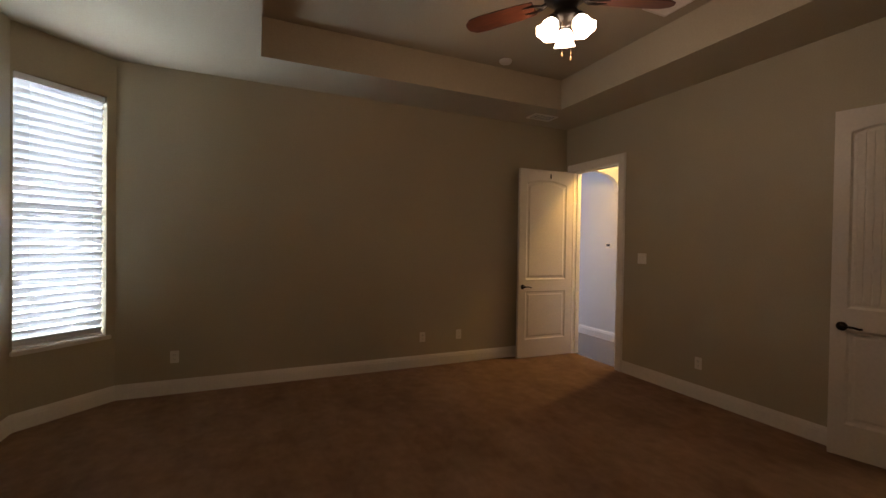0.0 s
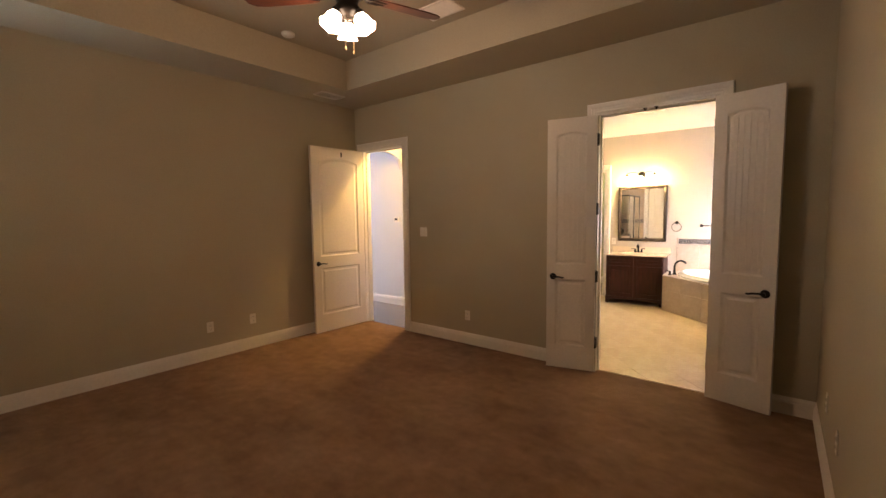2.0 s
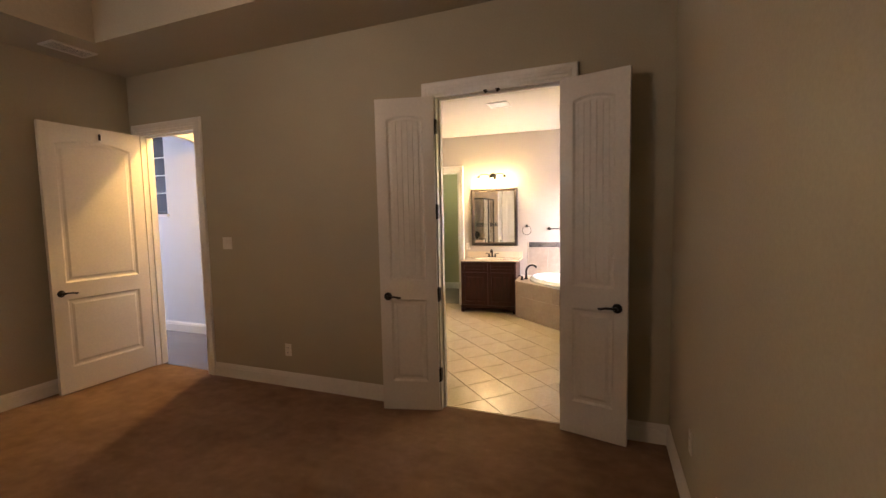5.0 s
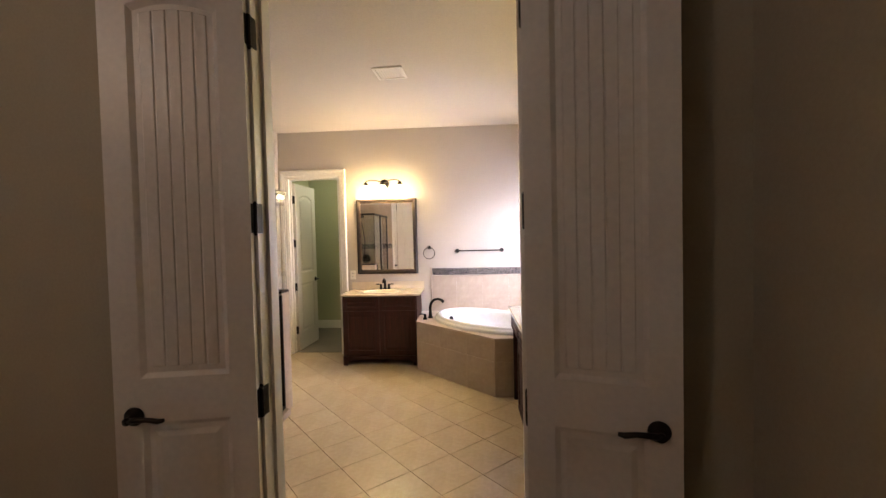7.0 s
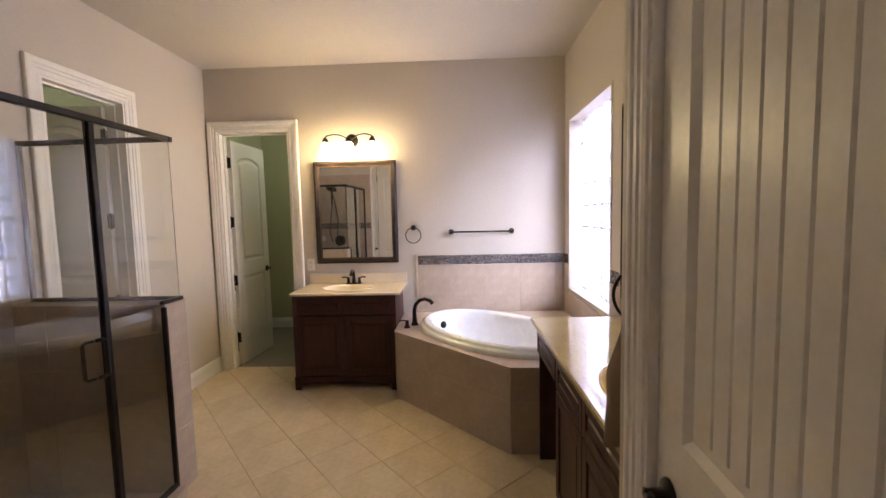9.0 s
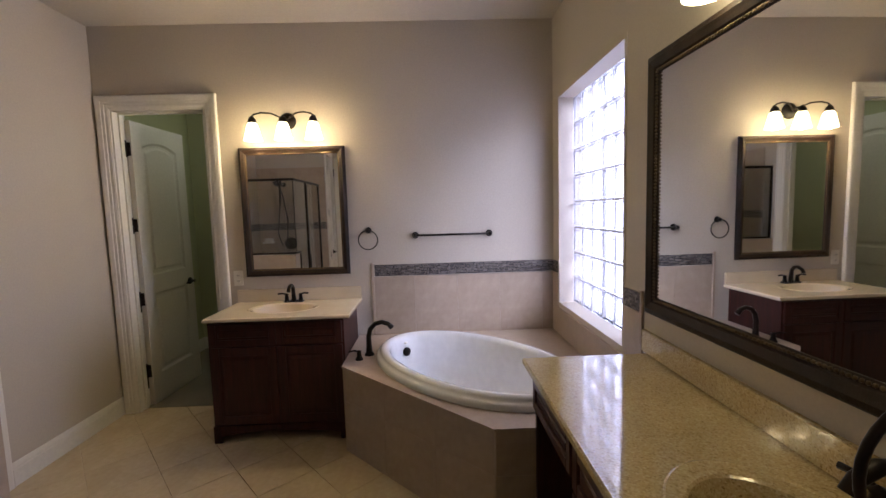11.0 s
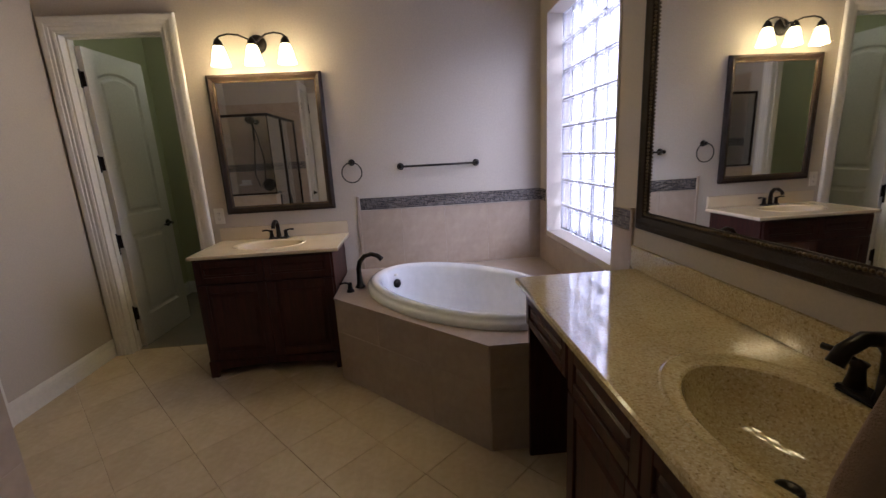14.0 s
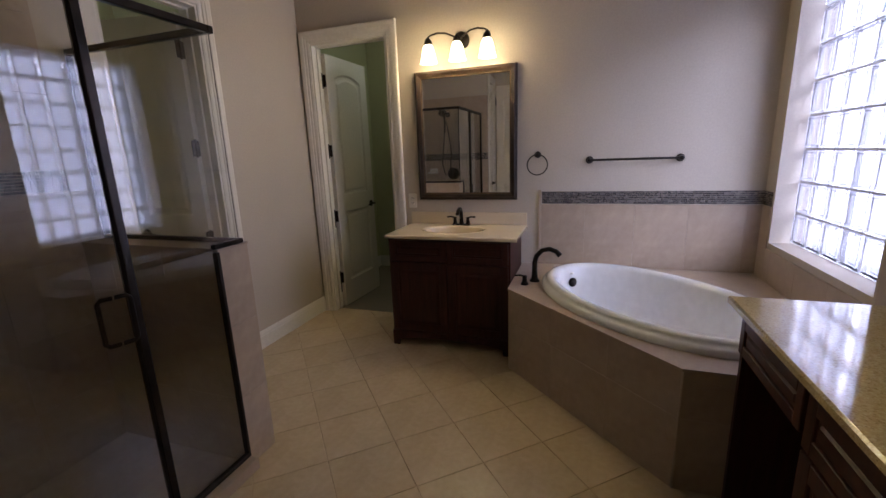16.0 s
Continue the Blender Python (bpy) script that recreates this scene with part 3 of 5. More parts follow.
part("plate", bbox(-0.010, 0.010, -0.006, 0.0, -0.03, 0.03, 0.002), BRONZE, c)


# ---- bedroom fittings ----
def outlet(m, rocker=False, group="wall outlets"):
    """A cover plate; local y points into the room."""
    o = thing("light_switch" if rocker else "wall_outlet", m, "ivory light switch plate on the wall" if rocker else "ivory duplex outlet plate on the wall", "switch" if rocker else "outlet", "" if rocker else group)
    w = 0.058 if rocker else 0.036
    part("plate", bbox(-w, w, 0, 0.006, -0.058, 0.058, 0.003), PLASTIC, o)
    for s in ((-0.023, 0.023) if rocker else (-0.021, 0.021)):
        if rocker:
            bm = bmesh.new()
            loft(bm, [[(s - 0.016, 0.005, -0.033), (s + 0.016, 0.005, -0.033), (s + 0.016, 0.005, 0.033), (s - 0.016, 0.005, 0.033)], [(s - 0.015, 0.007, -0.031), (s + 0.015, 0.007, -0.031), (s + 0.015, 0.011, 0.031), (s - 0.015, 0.011, 0.031)]])
            part("rocker", bm, PLASTIC, o)
        else:
            part("socket", bbox(-0.016, 0.016, 0.005, 0.009, s - 0.014, s + 0.014, 0.003), PLASTIC, o)
            bm = bmesh.new()
            box(bm, -0.008, -0.005, 0.0085, 0.0095, s - 0.004, s + 0.006), box(bm, 0.005, 0.008, 0.0085, 0.0095, s - 0.004, s + 0.006), box(bm, -0.002, 0.002, 0.0085, 0.0095, s - 0.011, s - 0.007)
            part("slots", bm, DARK, o)
    return o


for x in (-2.10, -1.624, -4.61):
    outlet(pose(x, L, 0.35, 0, 0, 180))
outlet(pose(0, 2.257, 0.345, 0, 0, 90))
for x in (-0.73, -1.28):
    outlet(pose(x, R, 0.40))
outlet(pose(0, 2.93, 1.33, 0, 0, 90), True)
outlet(RB @ pose(FAR, 1.735, 1.03, 0, 0, 90), False)

# ceiling fan
fan = thing("ceiling_fan", pose(FAN[0], FAN[1], TRAY), "ceiling fan with reddish brown blades and lit frosted shades", "ceiling fan")
bm = bmesh.new()
lathe(bm, [(0.075, 0), (0.070, -0.03), (0.035, -0.065), (0.02, -0.075)], None, 24)
part("canopy", smooth_mesh(bm), BRONZE, fan)
bm = bmesh.new()
tube(bm, [(0, 0, -0.06), (0, 0, -0.30)], 0.013, 12)
part("downrod", smooth_mesh(bm), BRONZE, fan)
bm = bmesh.new()
lathe(bm, [(0.03, -0.28), (0.075, -0.30), (0.125, -0.335), (0.14, -0.38), (0.13, -0.425), (0.08, -0.45), (0.065, -0.50), (0.085, -0.525), (0.08, -0.56), (0.03, -0.585), (0.0, -0.60)], None, 28, (True, False))
part("motor_housing", smooth_mesh(bm), BRONZE, fan)
for k in range(5):
    rot = pose(0, 0, -0.43, 0, 0, 72 * k - 20)
    bm = bmesh.new()
    outline = [(0.20, -0.055), (0.30, -0.066), (0.55, -0.074), (0.64, -0.066), (0.68, -0.035), (0.69, 0), (0.68, 0.035), (0.64, 0.066), (0.55, 0.074), (0.30, 0.066), (0.20, 0.055)]
    vs = prism(bm, outline, -0.004, 0.004)
    bmesh.ops.transform(bm, matrix=pose(0, 0, 0, 12, 0, 0), verts=vs)
    blade = part("blade", bm, BLADE, fan, "", rot)
    bm = bmesh.new()
    tube(bm, [(0.10, 0, 0.01), (0.15, 0.012, -0.012), (0.21, 0.03, -0.002), (0.27, 0.025, 0.004)], [0.011, 0.010, 0.009, 0.006], 8)
    tube(bm, [(0.10, 0, 0.01), (0.15, -0.012, -0.012), (0.21, -0.03, -0.012), (0.27, -0.025, -0.008)], [0.011, 0.010, 0.009, 0.006], 8)
    part("bracket", smooth_mesh(bm), BRONZE, fan, "", rot)
for a in (172, 292, 52):
    rot = pose(0, 0, -0.545, 0, 0, a)
    bm = bmesh.new()
    tube(bm, [(0.04, 0, 0), (0.070, 0, 0.005), (0.082, 0, -0.02)], 0.011, 10)
    lathe(bm, [(0.026, 0.0), (0.03, -0.012), (0.022, -0.034)], pose(0.080, 0, -0.005, 0, -28, 0), 16)
    part("lamp_arm", smooth_mesh(bm), BRONZE, fan, "", rot)
    bm = bmesh.new()
    n = 24
    rings = []
    for r, z, wav in ((0.024, -0.03, 0), (0.045, -0.045, 0), (0.060, -0.075, 0), (0.064, -0.105, 0.0), (0.070, -0.132, 0.003), (0.080, -0.150, 0.006)):
        rings.append([((r + wav * math.cos(6 * 2 * math.pi * q / n)) * math.cos(2 * math.pi * q / n), (r + wav * math.cos(6 * 2 * math.pi * q / n)) * math.sin(2 * math.pi * q / n), z) for q in range(n)])
    vs = loft(bm, rings, True, (True, False))
    bmesh.ops.transform(bm, matrix=pose(0.080, 0, -0.005, 0, -28, 0), verts=vs)
    sh = part("shade", smooth_mesh(bm), FAN_SHADE, fan, "lit frosted tulip glass shade", rot @ Matrix.Scale(0.86, 4))
    sh.visible_shadow = False
for x, y, z in ((0.02, -0.03, -0.80), (-0.03, -0.01, -0.78)):
    bm = bmesh.new()
    tube(bm, [(x, y, -0.57), (x, y, z)], 0.0015, 5)
    lathe(bm, [(0.002, 0.012), (0.006, 0.004), (0.006, -0.010), (0.002, -0.016)], pose(x, y, z), 10)
    part("pull_chain", bm, BEAD_GOLD, fan)

sd = thing("smoke_detector", pose(-1.53, 3.38, TRAY), "round white smoke detector on the ceiling", "smoke detector")
bm = bmesh.new()
lathe(bm, [(0.066, 0), (0.066, -0.012), (0.058, -0.026), (0.030, -0.034), (0.0, -0.035)], None, 28, (True, False))
part("body", smooth_mesh(bm), PLASTIC, sd)


def register(name, m, w, d, label, slats, mat_=None):
    """A louvred cover under a ceiling."""
    v = thing(name, m, label, "vent")
    bm = bmesh.new()
    for q in ((-w, w, -d, -d + 0.022), (-w, w, d - 0.022, d), (-w, -w + 0.022, -d + 0.022, d - 0.022), (w - 0.022, w, -d + 0.022, d - 0.022)):
        box(bm, *q, -0.012, 0)
    part("frame", bevelled(bm, 0.002, 1), mat_ or TRIM, v)
    bm = bmesh.new()
    box(bm, -w + 0.02, w - 0.02, -d + 0.02, d - 0.02, -0.004, -0.001)
    part("backing", bm, DARK if mat_ is None else mat_, v)
    for k in range(slats):
        bm = bmesh.new()
        y = -d + 0.03 + (2 * d - 0.06) * (k + 0.5) / slats
        box(bm, -w + 0.022, w - 0.022, -0.009, 0.009, -0.001, 0.001, pose(0, y, -0.009, 28, 0, 0))
        part("slat", bm, mat_ or TRIM, v)
    return v


register("ceiling_register", pose(-0.93, 1.88, TRAY, 0, 0, 90), 0.19, 0.13, "white louvred air register in the tray ceiling", 9)
register("soffit_register", pose(-0.68, 3.87, CEIL, 0, 0, 0), 0.17, 0.10, "white louvred air register in the soffit", 8)
register("bath_vent", pose(2.11, 0.756, BCEIL), 0.125, 0.125, "square white exhaust vent in the bath ceiling", 9, PLASTIC)

# bay window with blinds
win = thing("window_1", bay, "tall white window with closed slatted blinds", "window")
win["kind"] = "structure"
W0, W1, Z0, Z1 = 0.075, 0.705, 0.60, 2.70
bm = bmesh.new()
for q in ((W0, W0 + 0.035, Z0, Z1), (W1 - 0.035, W1, Z0, Z1), (W0 + 0.035, W1 - 0.035, Z0, Z0 + 0.035), (W0 + 0.035, W1 - 0.035, Z1 - 0.035, Z1), (W0 + 0.035, W1 - 0.035, 1.63, 1.665)):
    box(bm, q[0], q[1], -0.105, -0.07, q[2], q[3])
part("window_frame", bm, TRIM, win)
for a, b in ((Z0 + 0.035, 1.63), (1.665, Z1 - 0.035)):
    bm = bmesh.new()
    box(bm, W0 + 0.035, W1 - 0.035, -0.092, -0.086, a, b)
    part("pane", bm, GLASS, win).visible_shadow = False
part("window_sill", bbox(W0 - 0.03, W1 + 0.015, -0.06, 0.03, Z0 - 0.03, Z0 + 0.004, 0.005), TRIM, win)
bl = thing("window_blind", bay, "white horizontal slat blind hanging in the bay window", "blind")
part("headrail", bbox(W0 + 0.01, W1 - 0.01, -0.062, -0.008, Z1 - 0.055, Z1 - 0.003, 0.004), BLIND, bl)
part("bottom_rail", bbox(W0 + 0.012, W1 - 0.012, -0.055, -0.015, Z0 + 0.012, Z0 + 0.03, 0.004), BLIND, bl)
slat = None
for k in range(31):
    z = Z0 + 0.055 + k * (Z1 - 0.08 - Z0 - 0.055) / 30
    if slat is None:
        bm = bmesh.new()
        prof = [(-0.034, 0.0), (-0.017, 0.004), (0, 0.0055), (0.017, 0.004), (0.034, 0.0), (0.017, 0.0022), (0, 0.0038), (-0.017, 0.0022)]
        loft(bm, [[(u, a, b) for a, b in prof] for u in (W0 + 0.014, W1 - 0.014)])
        slat = mesh_of("slat", bm, BLIND)
    o = new("slat", slat)
    o.parent, o.matrix_basis = bl, pose(0, -0.035, z, 63, 0, 0)
for u in (W0 + 0.10, W1 - 0.10):
    bm = bmesh.new()
    tube(bm, [(u, -0.058, Z0 + 0.02), (u, -0.058, Z1 - 0.05)], 0.0012, 5)
    tube(bm, [(u, -0.012, Z0 + 0.02), (u, -0.012, Z1 - 0.05)], 0.0012, 5)
    part("ladder_cord", bm, BLIND, bl)
bm = bmesh.new()
box(bm, -1.5, 2.5, -1.40, -1.38, -0.5, 4.0, bay)
tagged(part("backdrop_bay", bm, OUTSIDE), "bright overcast daylight outside the window", "backdrop", "", "structure")

# ---- hall ----
wall_y("wall_hall", 1.10, 1.10 + T, 2.85, 9.1, 3.4, [(5.25, 6.15, 1.66, 2.75)], HALL_PAINT, "pale grey painted hall wall with a high window")
wall_x("wall_hall_near", T, 1.10, 2.875, 2.96, 3.4, (), HALL_PAINT, "pale grey hall end wall")
wall_x("wall_hall_end", T, 1.10, 9.0, 9.1, 3.4, (), HALL_PAINT, "pale grey hall end wall")
wall_y("wall_hall_side", 0.0, T, L + 0.12, 9.1, 3.4, (), HALL_PAINT, "pale grey hall side wall")
bm = bmesh.new()
box(bm, T, 1.10, 2.9, 4.33, 2.78, 2.83), box(bm, 0, 1.2, 4.41, 9.1, 3.35, 3.4)
setting("ceiling_hall", bm, HALL_PAINT, "pale hall ceiling", "ceiling")
bm = bmesh.new()
arch = [(T, 3.35), (T, 2.30)] + [(T + (1.10 - T) * k / 20, 2.30 + 0.27 * math.sqrt(max(0, 1 - (2 * k / 20 - 1) ** 2)) ** 0.8) for k in range(1, 20)] + [(1.10, 2.30), (1.10, 3.35)]
vs = prism(bm, arch, 4.33, 4.41)
bmesh.ops.transform(bm, matrix=Matrix(((1, 0, 0, 0), (0, 0, 1, 0), (0, 1, 0, 0), (0, 0, 0, 1))), verts=vs)
setting("wall_hall_arch", bm, HALL_PAINT, "arched opening between vestibule and hall", "wall")
bm = bmesh.new()
box(bm, 0.06, 1.15, 2.9, 9.1, -0.1, -0.004)
hall_floor = setting("floor_hall", bm, DARK, "dark wood plank floor in the hall", "floor")
baseboard("baseboard_hall", (1.10, 2.96), (1.10, 9.0), (-1, 0), 0.14)
hw = thing("window_2", pose(1.10, 5.25, 1.66, 0, 0, 90), "high dark hall window with thin white grid bars", "window")
hw["kind"] = "structure"
bm = bmesh.new()
for q in ((0, 0.9, 0, 0.04), (0, 0.9, 1.05, 1.09), (0, 0.04, 0.04, 1.05), (0.86, 0.9, 0.04, 1.05)):
    box(bm, q[0], q[1], -0.11, -0.06, q[2], q[3])
part("window_frame", bm, DARK, hw)
bm = bmesh.new()
box(bm, 0.04, 0.86, -0.09, -0.084, 0.04, 1.05)
part("pane", bm, NIGHT, hw, "dark glass pane")
for z in (0.30, 0.55, 0.80):
    bm = bmesh.new()
    box(bm, 0.04, 0.86, -0.084, -0.074, z - 0.006, z + 0.006)
    part("grid_bar", bm, TRIM, hw)
part("window_sill", bbox(-0.03, 0.93, -0.11, 0.03, -0.035, -0.001, 0.004), TRIM, hw)
th = thing("thermostat", pose(1.10, 4.50, 1.47, 0, 0, 90), "small white thermostat with a grey display", "thermostat")
part("body", bbox(-0.06, 0.06, 0, 0.022, -0.042, 0.042, 0.005), PLASTIC, th)
part("display", bbox(-0.04, 0.03, 0.021, 0.0235, -0.01, 0.026, 0.001), DARK, th, "grey display")

# ---- green rooms ----
bm = bmesh.new()
for q in ((FAR + T, 5.6, 1.15, 1.25), (5.5, 5.6, 1.25, 2.9), (FAR + T, 5.6, 2.9, 3.0)):
    box(bm, *q, 0, 2.935)
for q in ((FAR + T, FAR + T + 0.006, 1.25, WC0, 0, 2.935), (FAR + T, FAR + T + 0.006, WC1, 2.9, 0, 2.935), (FAR + T, FAR + T + 0.006, WC0, WC1, WCH, 2.935)):
    box(bm, *q)
setting("wall_toilet_room", bm, GREEN, "sage green painted walls of the toilet room", "wall").matrix_basis = RB
bm = bmesh.new()
box(bm, FAR, 5.6, 1.15, 3.0, 2.935, 2.98)
setting("ceiling_toilet_room", bm, BATH_CEIL, "cream ceiling", "ceiling").matrix_basis = RB
bm = bmesh.new()
box(bm, FAR + 0.07, 5.6, 1.15, 3.0, -0.1, 0.004)
setting("floor_toilet_room", bm, TAUPE, "plain dark taupe floor", "floor").matrix_basis = RB
baseboard("baseboard_toilet_side", (FAR + T, 2.9), (5.5, 2.9), (0, -1)).matrix_basis = RB
baseboard("baseboard_toilet_far", (5.5, 1.25), (5.5, 2.9), (-1, 0)).matrix_basis = RB
bm = bmesh.new()
for q in ((1.35, 1.45, BL + T, 4.6), (3.75, 3.85, BL + T, 4.6), (1.45, 3.75, 4.5, 4.6)):
    box(bm, *q, 0, 2.935)
for a, b, c, d in holed(1.45, 3.75, 0, 2.935, [(CL0, CL1, 0, CLH)]):
    box(bm, a, b, BL + T, BL + T + 0.006, c, d)
setting("wall_closet", bm, GREEN, "sage green painted closet walls", "wall").matrix_basis = RB
bm = bmesh.new()
box(bm, 1.35, 3.85, BL + T, 4.6, 2.935, 2.98)
setting("ceiling_closet", bm, BATH_CEIL, "cream closet ceiling", "ceiling").matrix_basis = RB
bm = bmesh.new()
box(bm, 1.35, 3.85, BL + 0.05, 4.6, -0.1, 0.004)
setting("floor_closet", bm, CARPET, "brown carpet in the closet", "carpet").matrix_basis = RB

# ---- bath: tub ----
DECK = [(2.428, BRL), (FAR, BRL), (FAR, 0.84), (3.256, 0.84), (2.428, 0.012)]
TC, TA, TB = Vector((3.182, 0.049)), 0.735, 0.455
TX, TY = math.cos(radians(41.85)), math.sin(radians(41.85))    # long axis of the tub
def tub_ring(a, b, z, n=64):
    out = []
    for k in range(n):
        f = 2 * math.pi * k / n
        u, v = a * math.cos(f), b * math.sin(f)
        out.append((TC.x + u * TX - v * TY, TC.y + u * TY + v * TX, z))
    return out


surround = thing("tub_deck", RB.copy(), "taupe tiled corner deck round the oval tub", "tub deck")
bm = bmesh.new()
def ray_to_deck(dx, dy):
    best = 1e9
    for (ax, ay), (bx, by) in zip(DECK, DECK[1:] + DECK[:1]):
        ex, ey = bx - ax, by - ay
        den = dx * ey - dy * ex
        if abs(den) > 1e-9:
            s = ((ax - TC.x) * ey - (ay - TC.y) * ex) / den
            q = ((ax - TC.x) * dy - (ay - TC.y) * dx) / den
            if s > 0 and -1e-6 <= q <= 1 + 1e-6:
                best = min(best, s)
    return best
inner = tub_ring(TA * 0.96, TB * 0.96, 0.55)
angles = sorted([math.atan2(p[1] - TC.y, p[0] - TC.x) for p in inner] + [math.atan2(y - TC.y, x - TC.x) for x, y in DECK])
outer_v, inner_v = [], []
for f in angles:
    dx, dy = math.cos(f), math.sin(f)
    s = ray_to_deck(dx, dy)
    u, v = dx * TX + dy * TY, dy * TX - dx * TY
    r = 1 / math.sqrt((u / (TA * 0.96)) ** 2 + (v / (TB * 0.96)) ** 2)
    outer_v.append((TC.x + dx * s, TC.y + dy * s))
    inner_v.append((TC.x + dx * r, TC.y + dy * r))
loft(bm, [[(x, y, 0.538) for x, y in inner_v], [(x, y, 0.55) for x, y in inner_v], [(x, y, 0.55) for x, y in outer_v], [(x, y, 0.538) for x, y in outer_v]], True, (False, False))
part("deck_top", bm, WALL_TILE, surround)
# front panels: grout backing and tiles
fronts = [((3.269, 0.83), (2.444, 0.005)), ((2.444, 0.005), (2.444, BRL))]
bm = bmesh.new()
for (ax, ay), (bx, by) in fronts:
    p, q = Vector((ax, ay, 0)), Vector((bx, by, 0))
    d = (q - p).normalized()
    nrm = Vector((d.y, -d.x, 0))
    up = Vector((0, 0, 0.536))
    loft(bm, [[e - nrm * 0.002, e - nrm * 0.05, e - nrm * 0.05 + up, e - nrm * 0.002 + up] for e in (p, q)])
part("grout_backing", bm, WALL_GROUT, surround)
tile_meshes = {}
def wall_tile(parent, m, w, h, mat_=None, t=0.009, name="tile"):
    """A rectangular tile; local x along, z up, y out of the wall. Alike tiles share a mesh."""
    key = (round(w, 3), round(h, 3), t)
    if key not in tile_meshes:
        bm = bmesh.new()
        c = 0.001
        loft(bm, [[(0, 0, 0), (w, 0, 0), (w, 0, h), (0, 0, h)], [(0, t - c, 0), (w, t - c, 0), (w, t - c, h), (0, t - c, h)], [(c, t, c), (w - c, t, c), (w - c, t, h - c), (c, t, h - c)]])
        tile_meshes[key] = mesh_of("tile", bm, mat_ or WALL_TILE)
    o = new(name, tile_meshes[key])
    o.parent, o.matrix_basis = parent, m
    return o


def tile_field(parent, m, w, h, tw, th, z0=0.0, gap=0.0008):
    """Tiles over a field w by h; the row and column at the ends are cut."""
    nz, nx = max(1, math.ceil(h / th - 0.05)), max(1, math.ceil(w / tw - 0.05))
    for j in range(nz):
        for i in range(nx):
            a, b = i * tw, min((i + 1) * tw, w) if i < nx - 1 else w
            c, d = j * th, min((j + 1) * th, h) if j < nz - 1 else h
            if b - a > 0.02 and d - c > 0.02:
                wall_tile(parent, m @ pose(a + gap / 2, 0, z0 + c + gap / 2), b - a - gap, d - c - gap)


# local y points out of the deck
tile_field(surround, pose(3.267, 0.831, 0, 0, 0, 225) @ Matrix.Scale(-1, 4, (0, 1, 0)), 1.167, 0.536, 0.401, 0.330)
tile_field(surround, pose(2.442, 0.005, 0, 0, 0, 270) @ Matrix.Scale(-1, 4, (0, 1, 0)), 0.689, 0.536, 0.33, 0.330)

bm = bmesh.new()
tube(bm, [(2.4395, 0.0055, 0.001), (2.4395, 0.0055, 0.536)], 0.0068, 12)
part("corner_trim", smooth_mesh(bm), WALL_TILE, surround)

tub = thing("bathtub", RB.copy(), "glossy white oval drop-in bathtub in a tiled deck", "bathtub")
bm = bmesh.new()
prof = [(1.00, 1.00, 0.551), (1.00, 1.00, 0.572), (0.985, 0.975, 0.586), (0.965, 0.945, 0.588), (0.96, 0.94, 0.600), (0.945, 0.915, 0.612), (0.915, 0.870, 0.616), (0.885, 0.82, 0.608), (0.865, 0.79, 0.585), (0.845, 0.755, 0.50), (0.815, 0.70, 0.36), (0.765, 0.63, 0.24), (0.68, 0.52, 0.19), (0.45, 0.32, 0.175), (0.1, 0.08, 0.172)]
loft(bm, [tub_ring(TA * a, TB * b, z) for a, b, z in prof], True, (False, True))
part("shell", smooth_mesh(bm), PORCELAIN, tub)
ov = Vector((TC.x + 0.835 * TA * TX, TC.y + 0.835 * TA * TY, 0.50))
bm = bmesh.new()
lathe(bm, [(0.032, 0), (0.032, 0.006), (0.026, 0.012), (0.0, 0.013)], None, 24, (True, False))
part("overflow", smooth_mesh(bm), BRONZE, tub, "dark bronze overflow cap", Matrix.Translation(ov) @ pose(0, 0, 0, 0, -82, 41.85))
bm = bmesh.new()
lathe(bm, [(0.016, 0), (0.015, 0.003), (0.0, 0.004)], Matrix.Scale(0.5, 4, (1, 0, 0)), 18, (True, False))
part("badge", smooth_mesh(bm), PLASTIC, tub, "small grey oval badge", Matrix.Translation(ov + Vector((0.008 * TX, 0.008 * TY, 0.062))) @ pose(0, 0, 0, 0, -80, 41.85))
bm = bmesh.new()
lathe(bm, [(0.03, 0), (0.028, 0.004), (0.0, 0.005)], None, 20, (True, False))
part("drain", bm, BRONZE, tub, "", pose(TC.x + 0.3 * TX, TC.y + 0.3 * TY, 0.178))

tf = thing("tub_faucet", RB @ pose(3.453, 0.695, 0.551, 0, 0, -100) @ Matrix.Scale(1.06, 4), "dark bronze high-arc tub spout with a lever handle", "faucet")
bm = bmesh.new()
lathe(bm, [(0.032, 0), (0.030, 0.008), (0.020, 0.02), (0.017, 0.06), (0.016, 0.10)], None, 18)
tube(bm, [(0, 0, 0.05), (0.0, 0, 0.12), (0.012, 0, 0.165), (0.045, 0, 0.20), (0.09, 0, 0.212), (0.13, 0, 0.200), (0.155, 0, 0.175)], [0.017, 0.016, 0.0155, 0.015, 0.0145, 0.015, 0.017], 14)
part("spout", smooth_mesh(bm), BRONZE, tf)
bm = bmesh.new()
lathe(bm, [(0.025, 0), (0.023, 0.008), (0.015, 0.02), (0.013, 0.05), (0.016, 0.055), (0.0, 0.06)], pose(-0.035, -0.09, 0), 16, (True, False))
tube(bm, [(-0.035, -0.09, 0.05), (-0.06, -0.11, 0.062), (-0.085, -0.13, 0.06)], [0.007, 0.006, 0.005], 8)
part("handle", smooth_mesh(bm), BRONZE, tf)

